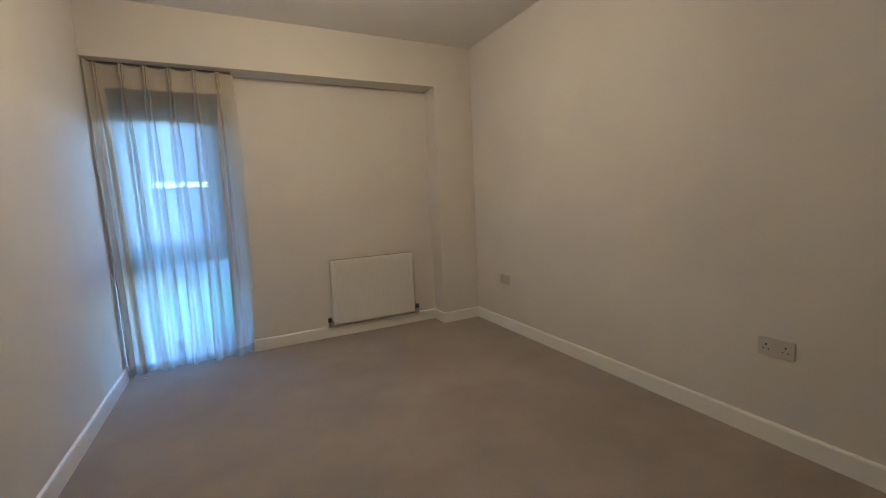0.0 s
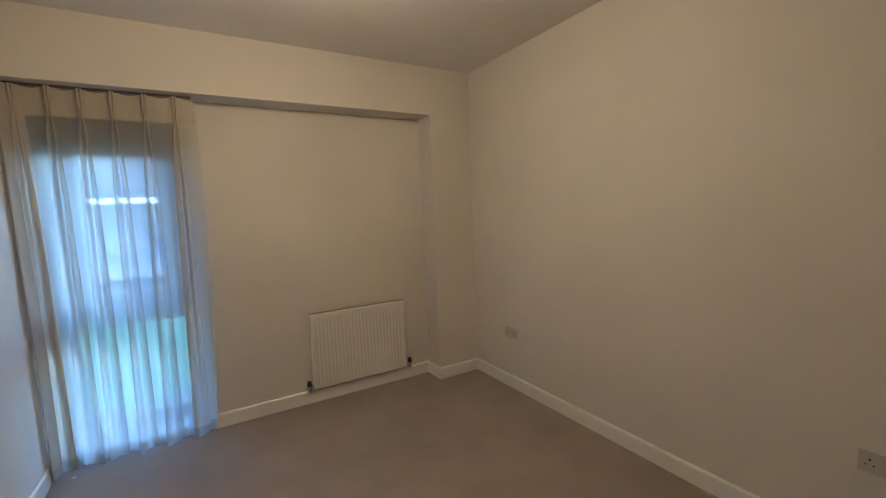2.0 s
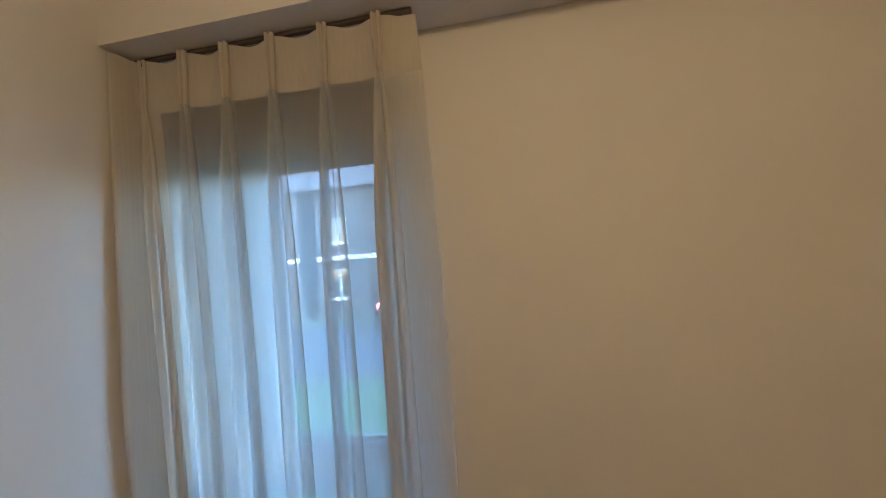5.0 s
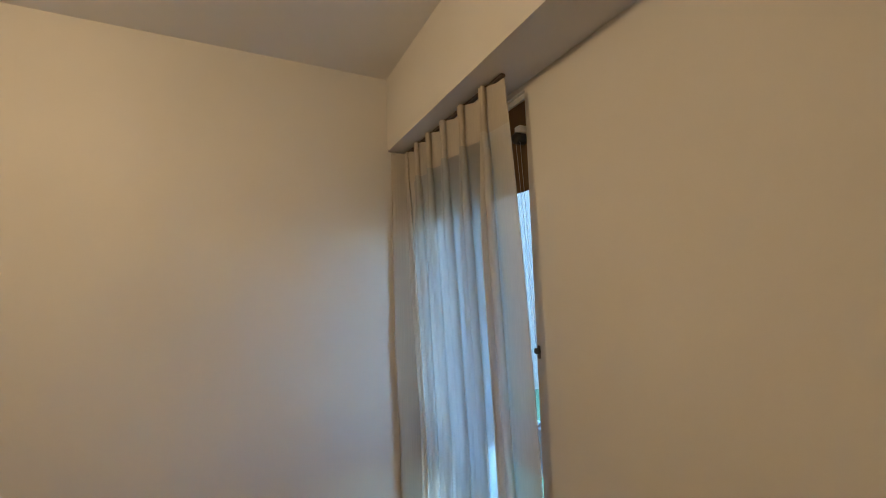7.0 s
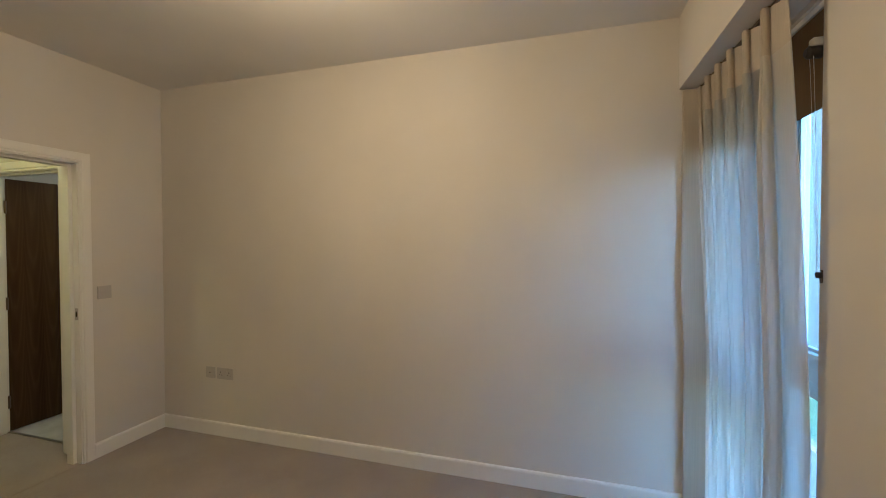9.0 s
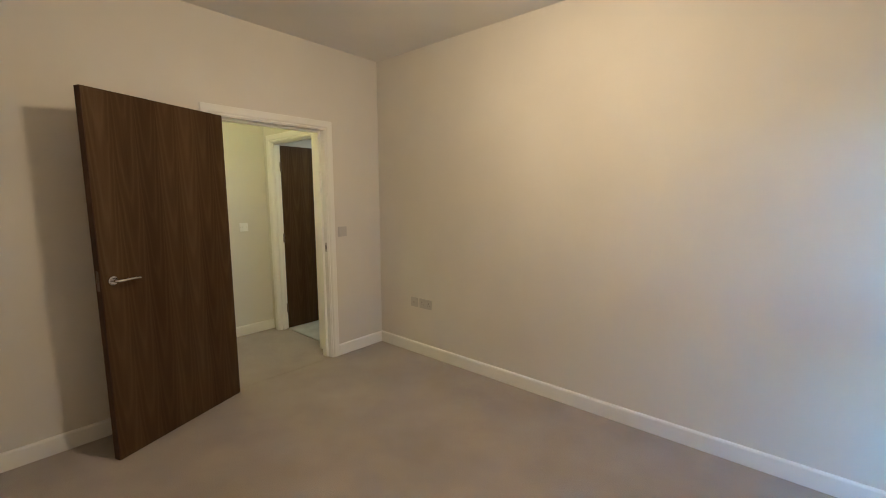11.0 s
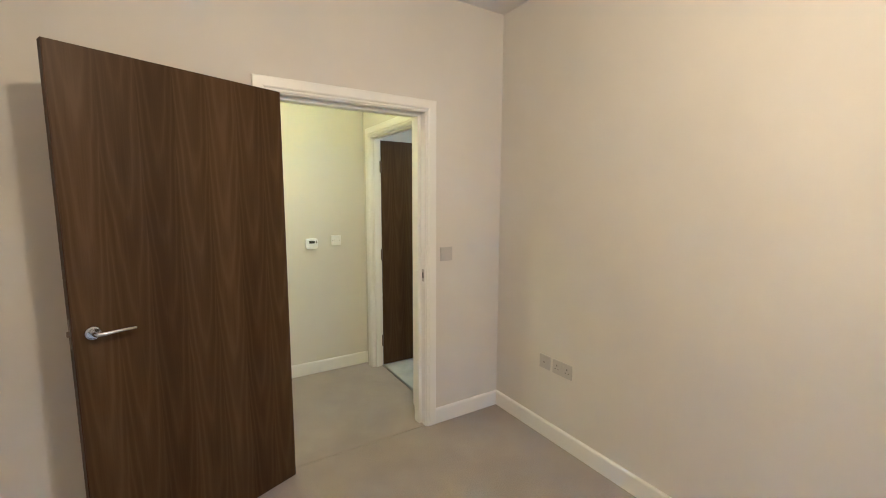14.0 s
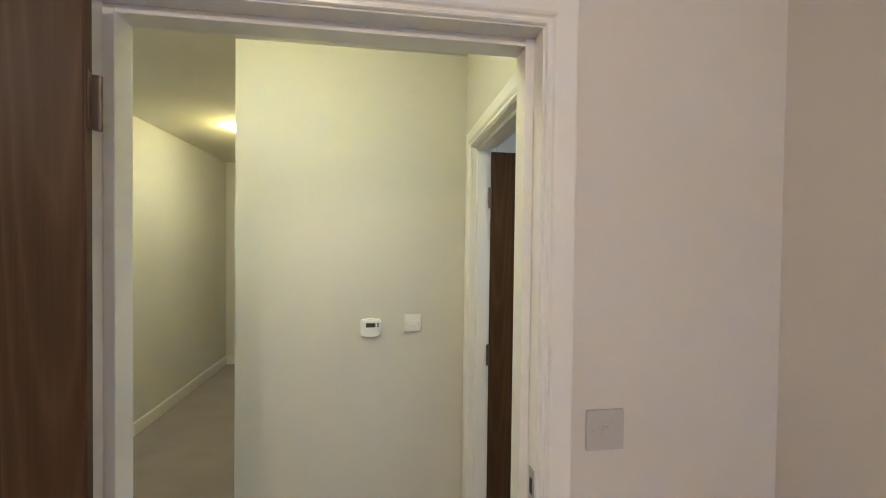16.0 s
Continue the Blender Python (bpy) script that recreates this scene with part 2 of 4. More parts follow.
def sweep(bm, points, radii, n=12):
    """A round bar through the points, with its own radius at each."""
    pts = [Vector(p) for p in points]
    rings = []
    for i, p in enumerate(pts):
        d = (pts[min(i + 1, len(pts) - 1)] - pts[max(i - 1, 0)]).normalized()
        q = d.to_track_quat('Z', 'Y')
        rings.append([bm.verts.new(p + q @ Vector((radii[i] * math.cos(2 * math.pi * k / n), radii[i] * math.sin(2 * math.pi * k / n), 0))) for k in range(n)])
    for a, b in zip(rings, rings[1:]):
        for k in range(n):
            bm.faces.new((a[k], a[(k + 1) % n], b[(k + 1) % n], b[k]))
    bm.faces.new(list(reversed(rings[0])))
    bm.faces.new(rings[-1])


def prism(bm, profile, axis, a, b):
    """Extrudes a closed 2D profile along an axis from a to b. x: profile is (y, z); y: (x, z); z: (x, y)."""
    def at(p, t):
        return {"x": (t, p[0], p[1]), "y": (p[0], t, p[1]), "z": (p[0], p[1], t)}[axis]
    r0 = [bm.verts.new(at(p, a)) for p in profile]
    r1 = [bm.verts.new(at(p, b)) for p in profile]
    k = len(profile)
    for i in range(k):
        bm.faces.new((r0[i], r0[(i + 1) % k], r1[(i + 1) % k], r1[i]))
    bm.faces.new(list(reversed(r0)))
    bm.faces.new(r1)


def finish(bm, name, mat, smooth=False):
    bmesh.ops.recalc_face_normals(bm, faces=bm.faces)
    me = bpy.data.meshes.new(name)
    bm.to_mesh(me)
    bm.free()
    me.materials.append(mat)
    if smooth:
        for p in me.polygons:
            p.use_smooth = True
        me.set_sharp_from_angle(angle=radians(35))
    return me


def part(name, bm, mat, parent, label="", smooth=False):
    ob = new(name, finish(bm, name, mat, smooth))
    ob.parent = parent
    return tagged(ob, label)


def thing(name, bm, mat, label, category, kind="", group="", smooth=False):
    return tagged(new(name, finish(bm, name, mat, smooth)), label, category, group, kind)


def base(name, place, label, category, turn=0.0, kind="", group=""):
    ob = new(name)
    ob.empty_display_size = 0.1
    ob.matrix_world = pose(*place, 0, 0, turn)
    return tagged(ob, label, category, group, kind)


def boxes(*many):
    bm = bmesh.new()
    for b in many:
        box(bm, *b)
    return bm


# ---- the plan ----
W, D, YW, H = 3.105, 3.765, 3.985, 2.755       # bedroom: east wall, column face, window wall, ceiling
HB, CX = 2.357, 2.69                           # underside of the bulkhead, west face of the column
WIN_L, WIN_R, WIN_B, WIN_T = 0.03, 0.89, 0.05, 2.335
OUT = YW + 0.36                                # outer face of the window wall
DL, DR, DH = 0.612, 1.510, 2.052               # bedroom door lining, inside faces and head
HX, HXE, HY = 0.530, 2.92, -1.255               # hall: bathroom wall, east wall, thermostat wall
CXW, CEND, HH = 1.667, -4.65, 2.55             # corridor: west wall, end wall; hall ceiling
SW = -0.13                                     # hall face of the door wall
BL, BR, BH = -1.10, -0.315, 2.045                # bathroom door lining in the wall at HX

SET = "structure"
thing("floor", boxes((0, W, -0.004, YW, -0.06, 0)), CARPET, "beige-grey short pile carpet with brushed patches", "floor", SET)
bm = bmesh.new()
prism(bm, [(HX - 0.085, -0.010), (HX - 0.085, HY), (CXW, HY), (CXW, CEND), (HXE, CEND), (HXE, -0.010)], "z", -0.06, -0.001)
thing("floor_hall", bm, CARPET, "beige carpet of the hall and corridor", "floor", SET)
thing("floor_bathroom", boxes((-1.6, HX - 0.095, -1.75, SW, -0.06, -0.004)), VINYL, "pale grey vinyl bathroom floor", "floor", SET)
thing("ceiling", boxes((-0.12, W + 0.12, SW, OUT, H, H + 0.12)), CEIL, "white painted bedroom ceiling", "ceiling", SET)
thing("ceiling_hall", boxes((HX - 0.115, HXE + 0.12, CEND - 0.12, SW, HH, HH + 0.1)), CEIL, "white painted hall ceiling", "ceiling", SET)
thing("ceiling_bathroom", boxes((-1.72, HX - 0.115, -1.87, SW, 2.42, 2.52)), CEIL, "white painted bathroom ceiling", "ceiling", SET)

thing("wall_west", boxes((-0.12, 0, 0, OUT, -0.1, H)), WALL, "warm off-white painted plaster wall", "wall", SET)
thing("wall_east", boxes((W, W + 0.12, 0, OUT, -0.1, H)), WALL, "warm off-white painted plaster wall", "wall", SET)
thing("wall_south", boxes((-1.72, DL - 0.03, SW, 0, -0.1, H), (DR + 0.03, W + 0.12, SW, 0, -0.1, H), (DL - 0.03, DR + 0.03, SW, 0, DH + 0.03, H)), WALL, "off-white painted plaster wall around the bedroom doorway", "wall", SET)
thing("wall_north", boxes((0, WIN_L, YW, OUT, -0.1, H), (WIN_R, W, YW, OUT, -0.1, H), (WIN_L, WIN_R, YW, OUT, WIN_T, H), (WIN_L, WIN_R, YW, OUT, -0.1, WIN_B)), WALL, "off-white painted plaster wall with a tall window opening", "wall", SET)
bm = bmesh.new()
prism(bm, [(0, HB), (CX, HB), (CX, 0), (W, 0), (W, H), (0, H)], "y", D, YW)
thing("bulkhead", bm, WALL, "painted boxed-in beam and corner column", "wall", SET)

thing("wall_hall_west", boxes((HX - 0.115, HX, -1.37, BL - 0.03, -0.1, HH), (HX - 0.115, HX, BR + 0.03, SW, -0.1, HH), (HX - 0.115, HX, BL - 0.03, BR + 0.03, BH + 0.03, HH)), HALL_WALL, "painted hall wall around the bathroom doorway", "wall", SET)
thing("wall_hall_south", boxes((HX, CXW, HY - 0.12, HY, -0.1, HH)), HALL_WALL, "painted hall wall carrying the thermostat", "wall", SET)
thing("wall_corridor_west", boxes((CXW - 0.12, CXW, CEND, HY - 0.12, -0.1, HH)), HALL_WALL, "painted corridor wall", "wall", SET)
thing("wall_corridor_east", boxes((HXE, HXE + 0.12, CEND, SW, -0.1, HH)), HALL_WALL, "painted corridor wall", "wall", SET)
EL, ER, EH = 1.88, 2.66, 1.96
thing("wall_corridor_end", boxes((CXW - 0.12, EL, CEND - 0.12, CEND, -0.1, HH), (ER, HXE + 0.12, CEND - 0.12, CEND, -0.1, HH), (EL, ER, CEND - 0.12, CEND, EH + 0.045, HH)), HALL_WALL, "painted wall closing the corridor", "wall", SET)
thing("wall_bathroom_west", boxes((-1.72, -1.6, -1.87, SW, -0.1, 2.42)), HALL_WALL, "painted bathroom wall", "wall", SET)
thing("wall_bathroom_south", boxes((-1.6, HX - 0.115, -1.87, -1.75, -0.1, 2.42)), HALL_WALL, "painted bathroom wall", "wall", SET)
thing("wall_bathroom_east", boxes((HX - 0.115, HX - 0.02, -1.87, -1.37, -0.1, 2.42)), HALL_WALL, "painted bathroom wall beside the doorway", "wall", SET)


# ---- skirting boards ----
SK_H, SK_T = 0.105, 0.016


def skirting(name, a, b, inward):
    """A board on the floor from a to b against a wall, with a rounded top front edge; inward: unit vector into the room."""
    a, b, n = Vector((*a, 0)), Vector((*b, 0)), Vector((*inward, 0))
    prof = [(0, 0), (SK_T, 0), (SK_T, SK_H - 0.012), (SK_T - 0.003, SK_H - 0.004), (SK_T - 0.008, SK_H), (0, SK_H)]
    bm = bmesh.new()
    rings = [[bm.verts.new(p + n * u + Vector((0, 0, z))) for u, z in prof] for p in (a, b)]
    k = len(prof)
    for i in range(k):
        bm.faces.new((rings[0][i], rings[0][(i + 1) % k], rings[1][(i + 1) % k], rings[1][i]))
    bm.faces.new(rings[0][::-1])
    bm.faces.new(rings[1])
    return thing(name, bm, GLOSS, "white painted skirting board with a rounded top edge", "baseboard", SET)


AW = 0.072                                     # architrave width
skirting("baseboard_west", (0, 0), (0, YW), (1, 0))
skirting("baseboard_east", (W, 0), (W, D), (-1, 0))
skirting("baseboard_south_1", (SK_T, 0), (DL - 0.005 - AW, 0), (0, 1))
skirting("baseboard_south_2", (DR + 0.005 + AW, 0), (W - SK_T, 0), (0, 1))
skirting("baseboard_north", (WIN_R, YW), (CX - SK_T, YW), (0, -1))
skirting("baseboard_column_1", (CX, D - SK_T), (CX, YW), (-1, 0))
skirting("baseboard_column_2", (CX, D), (W - SK_T, D), (0, -1))
skirting("baseboard_hall_1", (HX, HY), (CXW + SK_T, HY), (0, 1))
skirting("baseboard_corridor_1", (CXW, HY), (CXW, CEND), (1, 0))
skirting("baseboard_corridor_2", (HXE, SW), (HXE, CEND), (-1, 0))
skirting("baseboard_corridor_3", (ER, CEND), (HXE - SK_T, CEND), (0, 1))
skirting("baseboard_hall_2", (DR + 0.005 + AW, SW), (HXE - SK_T, SW), (0, -1))


# ---- door linings and architraves ----
def architrave(parent, left, right, top, face, out, axis):
    """Three mitred moulded boards round an opening. face: the wall's plane; out: +1 or -1; axis: the way the opening runs."""
    prof = [(0, 0), (0, 0.007), (0.003, 0.011), (0.009, 0.012), (0.012, 0.0085), (0.016, 0.0085), (0.020, 0.014), (0.025, 0.0165), (AW - 0.006, 0.0175), (AW - 0.001, 0.015), (AW, 0.011), (AW, 0)]

    def place(u, z, h):
        return (u, face + out * h, z) if axis == "x" else (face + out * h, u, z)
    runs = (
        lambda w, e: (left - w, 0.0) if e == 0 else (left - w, top + w),
        lambda w, e: (left - w, top + w) if e == 0 else (right + w, top + w),
        lambda w, e: (right + w, top + w) if e == 0 else (right + w, 0.0),
    )
    for run in runs:
        bm = bmesh.new()
        rings = [[bm.verts.new(place(*run(w, e), h)) for w, h in prof] for e in (0, 1)]
        k = len(prof)
        for i in range(k):
            bm.faces.new((rings[0][i], rings[0][(i + 1) % k], rings[1][(i + 1) % k], rings[1][i]))
        bm.faces.new(rings[0])
        bm.faces.new(rings[1][::-1])
        part("architrave", bm, GLOSS, parent)


# bedroom doorway
frame_1 = base("door_frame_1", (0, 0, 0), "white painted bedroom door lining with moulded architraves", "door frame", kind=SET)
for x0, x1 in ((DL - 0.03, DL), (DR, DR + 0.03)):
    bm = bmesh.new()
    box(bm, x0, x1, SW - 0.002, 0.003, 0, DH)
    part("jamb", bm, GLOSS, frame_1)
bm = bmesh.new()
box(bm, DL - 0.03, DR + 0.03, SW - 0.002, 0.003, DH, DH + 0.03)
part("head", bm, GLOSS, frame_1)
for b in ((DL, DL + 0.022, SW + 0.02, -0.048, 0, DH), (DR - 0.022, DR, SW + 0.02, -0.048, 0, DH), (DL + 0.022, DR - 0.022, SW + 0.02, -0.048, DH - 0.018, DH)):
    bm = bmesh.new()
    box(bm, *b, 0.002)
    part("door_stop", bm, GLOSS, frame_1)
architrave(frame_1, DL - 0.005, DR + 0.005, DH + 0.004, 0.0, 1, "x")
architrave(frame_1, DL - 0.005, DR + 0.005, DH + 0.004, SW, -1, "x")
bm = boxes((DL - 0.001, DL + 0.002, -0.036, -0.008, 0.99, 1.07))
plate = part("strike_plate", bm, STEEL, frame_1, "steel strike plate with a dark latch hole")
bm = boxes((DL + 0.0015, DL + 0.003, -0.029, -0.015, 1.012, 1.048))
part("latch_hole", bm, SLOT, plate)


def door_leaf(name, width, height, mat, label, hinge_at, angle, levers=True):
    """A flush veneered leaf from its hinge edge along +x, its front towards -y, turned about the hinge edge."""
    leaf = base(name, hinge_at, label, "door", angle)
    th = 0.044
    bm = bmesh.new()
    box(bm, 0.004, width - 0.004, 0.0, th, 0.006, height, 0.0012)
    part("panel", bm, mat, leaf)
    for x0, x1 in ((0.0, 0.004), (width - 0.004, width)):
        bm = bmesh.new()
        box(bm, x0, x1, 0.001, th - 0.001, 0.006, height)
        part("edge_lipping", bm, LIPPING, leaf)
    if not levers:
        return leaf
    hx, hz = width - 0.058, 1.030
    for side in (-1, 1):
        y0 = 0.0 if side < 0 else th
        bm = bmesh.new()
        tube(bm, (hx, y0, hz), (hx, y0 + side * 0.007, hz), 0.0250, 0.0240, 32)
        tube(bm, (hx, y0 + side * 0.007, hz), (hx, y0 + side * 0.010, hz), 0.0220, 0.019, 32)
        rose = part("handle_rose", bm, CHROME, leaf, "round polished chrome rose", smooth=True)
        bm = bmesh.new()
        y1 = y0 + side * 0.052
        sweep(bm, [(hx, y0 + side * 0.008, hz), (hx, y0 + side * 0.036, hz), (hx - 0.006, y1 - side * 0.004, hz), (hx - 0.022, y1, hz),
                   (hx - 0.055, y1 + side * 0.002, hz + 0.002), (hx - 0.085, y1, hz + 0.002), (hx - 0.116, y1 - side * 0.004, hz), (hx - 0.122, y1 - side * 0.006, hz)],
              [0.0090, 0.0085, 0.0090, 0.0085, 0.0072, 0.0068, 0.0072, 0.004], 14)
        part("lever", bm, CHROME, rose, "curved polished chrome lever", smooth=True)
    bm = boxes((width - 0.0005, width + 0.0012, 0.012, 0.032, 0.98, 1.09))
    latch = part("latch_plate", bm, BRONZE, leaf, "dark steel latch forend")
    bm = bmesh.new()
    box(bm, width + 0.001, width + 0.010, 0.015, 0.028, 1.025, 1.045, 0.002)
    part("latch_bolt", bm, BRONZE, latch)
    return leaf


door = door_leaf("door_1", 0.863, 2.045, WALNUT, "dark walnut veneered flush door with chrome lever, wide open into the room", (1.484, 0.022, 0), 22.0)
# its visible face is the one towards -y of the leaf turned into the room
for z in (0.24, 1.03, 1.83):
    bm = bmesh.new()
    box(bm, -0.014, 0.0, 0.006, 0.010, z - 0.05, z + 0.05)
    box(bm, -0.002, 0.0, 0.006, 0.038, z - 0.05, z + 0.05)
    h = part("hinge", bm, BRONZE, door, "dark bronze butt hinge")
    bm = bmesh.new()
    tube(bm, (-0.010, 0.004, z - 0.05), (-0.010, 0.004, z + 0.05), 0.0065, n=12)
    part("knuckle", bm, BRONZE, h, smooth=True)

# bathroom doorway
frame_2 = base("door_frame_2", (0, 0, 0), "white painted bathroom door lining with moulded architraves", "door frame", kind=SET)
for y0, y1 in ((BL - 0.03, BL), (BR, BR + 0.03)):
    bm = boxes((HX - 0.117, HX + 0.002, y0, y1, 0, BH))
    part("jamb", bm, GLOSS, frame_2)
part("head", boxes((HX - 0.117, HX + 0.002, BL - 0.03, BR + 0.03, BH, BH + 0.03)), GLOSS, frame_2)
for b in ((HX - 0.069, HX - 0.025, BL, BL + 0.016, 0, BH), (HX - 0.069, HX - 0.025, BR - 0.016, BR, 0, BH), (HX - 0.069, HX - 0.025, BL + 0.016, BR - 0.016, BH - 0.016, BH)):
    part("door_stop", boxes(b), GLOSS, frame_2)
architrave(frame_2, BL - 0.005, BR + 0.005, BH + 0.004, HX, 1, "y")
thing("threshold_strip", boxes((HX - 0.099, HX - 0.081, BL, BR, -0.002, 0.004)), STEEL, "dark metal threshold strip between carpet and vinyl", "threshold", SET)

bath_door = door_leaf("door_2", 0.762, 2.025, WALNUT, "dark walnut veneered bathroom door standing open", (HX - 0.095, BL + 0.004, 0), 180.0)
for z in (0.24, 1.03, 1.80):
    bm = boxes((-0.010, 0.0, -0.0015, 0.040, z - 0.05, z + 0.05))
    h = part("hinge", bm, BRONZE, bath_door, "dark bronze butt hinge")
    bm = bmesh.new()
    tube(bm, (-0.006, -0.006, z - 0.05), (-0.006, -0.006, z + 0.05), 0.008, n=12)
    part("knuckle", bm, BRONZE, h, smooth=True)

# far door of the corridor: brown casing, pale jamb strip with hinges, golden leaf
frame_3 = base("door_frame_3", (0, 0, 0), "brown wooden door frame at the end of the corridor", "door frame", kind=SET)
for x0, x1, z0, z1 in ((EL, EL + 0.045, 0, EH), (ER - 0.045, ER, 0, EH), (EL, ER, EH, EH + 0.045)):
    bm = bmesh.new()
    box(bm, x0, x1, CEND - 0.11, CEND + 0.014, z0, z1, 0.003)
    part("casing", bm, CASING, frame_3)
for x0, x1 in ((EL + 0.047, EL + 0.090), (ER - 0.090, ER - 0.047)):
    bm = bmesh.new()
    box(bm, x0, x1, CEND - 0.11, CEND - 0.012, 0, EH - 0.002, 0.002)
    part("jamb", bm, GLOSS, frame_3, "pale painted jamb strip")
end_door = door_leaf("door_3", ER - EL - 0.190, EH - 0.012, OAK, "golden brown veneered door at the end of the corridor", (EL + 0.095, CEND - 0.07, 0), 0.0, levers=False)
for z in (0.24, 1.28, 1.62):
    for x0 in (-0.030, ER - EL - 0.196):
        part("hinge", boxes((x0, x0 + 0.036, 0.048, 0.060, z - 0.045, z + 0.045)), BRONZE, end_door, "dark hinge")


# ---- window ----
window = base("window_1", (WIN_L, OUT - 0.13, WIN_B), "tall pale blue-white window with a casement over a fixed pane", "window", kind=SET)
ww, wh, fw = WIN_R - WIN_L, WIN_T - WIN_B, 0.085
TR0, TR1 = 0.80, 0.87                          # transom, above the window's foot


def ring(x0, x1, z0, z1, wide, y0, y1, bevel):
    """Four rails round an opening: two stiles and the head and foot between them."""
    return ((x0, x0 + wide, y0, y1, z0, z1, bevel), (x1 - wide, x1, y0, y1, z0, z1, bevel),
            (x0 + wide, x1 - wide, y0, y1, z0, z0 + wide, bevel), (x0 + wide, x1 - wide, y0, y1, z1 - wide, z1, bevel))


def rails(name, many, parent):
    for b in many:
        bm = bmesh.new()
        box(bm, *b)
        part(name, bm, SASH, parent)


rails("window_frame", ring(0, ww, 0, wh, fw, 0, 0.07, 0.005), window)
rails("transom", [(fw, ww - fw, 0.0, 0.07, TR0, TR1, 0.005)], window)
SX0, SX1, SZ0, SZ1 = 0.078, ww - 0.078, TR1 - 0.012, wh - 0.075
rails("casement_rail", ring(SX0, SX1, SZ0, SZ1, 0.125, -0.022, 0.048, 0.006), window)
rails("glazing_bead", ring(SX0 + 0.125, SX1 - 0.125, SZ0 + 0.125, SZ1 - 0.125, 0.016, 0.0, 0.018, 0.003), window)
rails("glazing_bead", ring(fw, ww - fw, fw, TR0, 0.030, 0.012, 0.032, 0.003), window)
for b in ((SX0 + 0.125, SX1 - 0.125, 0.020, 0.034, SZ0 + 0.125, SZ1 - 0.125), (fw, ww - fw, 0.034, 0.048, fw, TR0)):
    pane = part("pane", boxes(b), GLASS, window)
    pane.visible_shadow = False
bm = bmesh.new()
box(bm, SX1 - 0.075, SX1 - 0.045, -0.030, -0.022, 1.30, 1.37, 0.003)
handle_plate = part("handle_plate", bm, UPVC, window, "white espagnolette handle plate")
bm = bmesh.new()
sweep(bm, [(SX1 - 0.060, -0.030, 1.335), (SX1 - 0.060, -0.055, 1.335), (SX1 - 0.060, -0.062, 1.325), (SX1 - 0.060, -0.062, 1.24), (SX1 - 0.060, -0.058, 1.215)], [0.009, 0.009, 0.010, 0.008, 0.006], 12)
part("window_handle", bm, UPVC, handle_plate, smooth=True)
bm = bmesh.new()
box(bm, 0.0, ww, -(OUT - 0.13 - YW) + 0.004, 0.0, -0.004, 0.014, 0.003)
part("window_sill", bm, GLOSS, window)

# roman blind drawn up at the front of the reveal
blind = base("roman_blind", (WIN_L + 0.004, YW + 0.006, 1.972), "brown fabric roman blind pulled up to the top", "blind")
bw = ww - 0.008
for k in range(4):
    bm = bmesh.new()
    z0, z1 = 0.010 * k, 0.335
    prof = [(0.010 + 0.013 * k, z1), (0.004 + 0.013 * k, 0.22), (0.001 + 0.013 * k, 0.10), (0.004 + 0.013 * k, z0), (0.009 + 0.013 * k, z0), (0.007 + 0.013 * k, 0.10), (0.010 + 0.013 * k, 0.22), (0.014 + 0.013 * k, z1)]
    prism(bm, prof, "x", 0.0, bw)
    part("fabric_fold", bm, BLIND, blind, smooth=True)
bm = bmesh.new()
box(bm, 0, bw, 0.004, 0.05, 0.338, 0.360, 0.003)
part("headrail", bm, UPVC, blind)
bm = bmesh.new()
tube(bm, (bw - 0.022, -0.036, 0.188), (bw - 0.022, 0.006, 0.188), 0.021, n=24)
tube(bm, (bw - 0.022, -0.044, 0.188), (bw - 0.022, -0.036, 0.188), 0.013, 0.021, n=24)
winder = part("chain_winder", bm, DARK, blind, "dark chain winder", smooth=True)
bm = bmesh.new()
box(bm, bw - 0.034, bw - 0.002, -0.030, 0.004, 0.205, 0.232, 0.004)
part("bracket", bm, PLASTIC, winder, "white winder bracket")
for dx in (-0.012, 0.012):
    bm = bmesh.new()
    sweep(bm, [(bw - 0.022 + dx, -0.026, 0.185), (bw - 0.006 + dx * 0.7, -0.022, -0.10), (bw + 0.012 + dx * 0.4, -0.020, -0.40), (bw + 0.018, -0.020, -0.560)], [0.0006] * 4, 6)
    part("pull_chain", bm, PLASTIC, blind, "thin white bead chain")

tensioner = base("chain_tensioner", (WIN_R + 0.014, YW, 1.405), "small dark chain tensioner screwed to the wall", "chain tensioner")
bm = bmesh.new()
box(bm, -0.006, 0.006, -0.005, 0.0, -0.022, 0.022, 0.002)
part("backplate", bm, BRONZE, tensioner)
bm = bmesh.new()
tube(bm, (0, -0.016, 0.004), (0, -0.004, 0.004), 0.010, 0.011, 18)
part("wheel", bm, DARK, tensioner, "dark pulley wheel", smooth=True)


# ---- curtain ----
PLEATS = (0.060, 0.213, 0.356, 0.507, 0.670, 0.830)


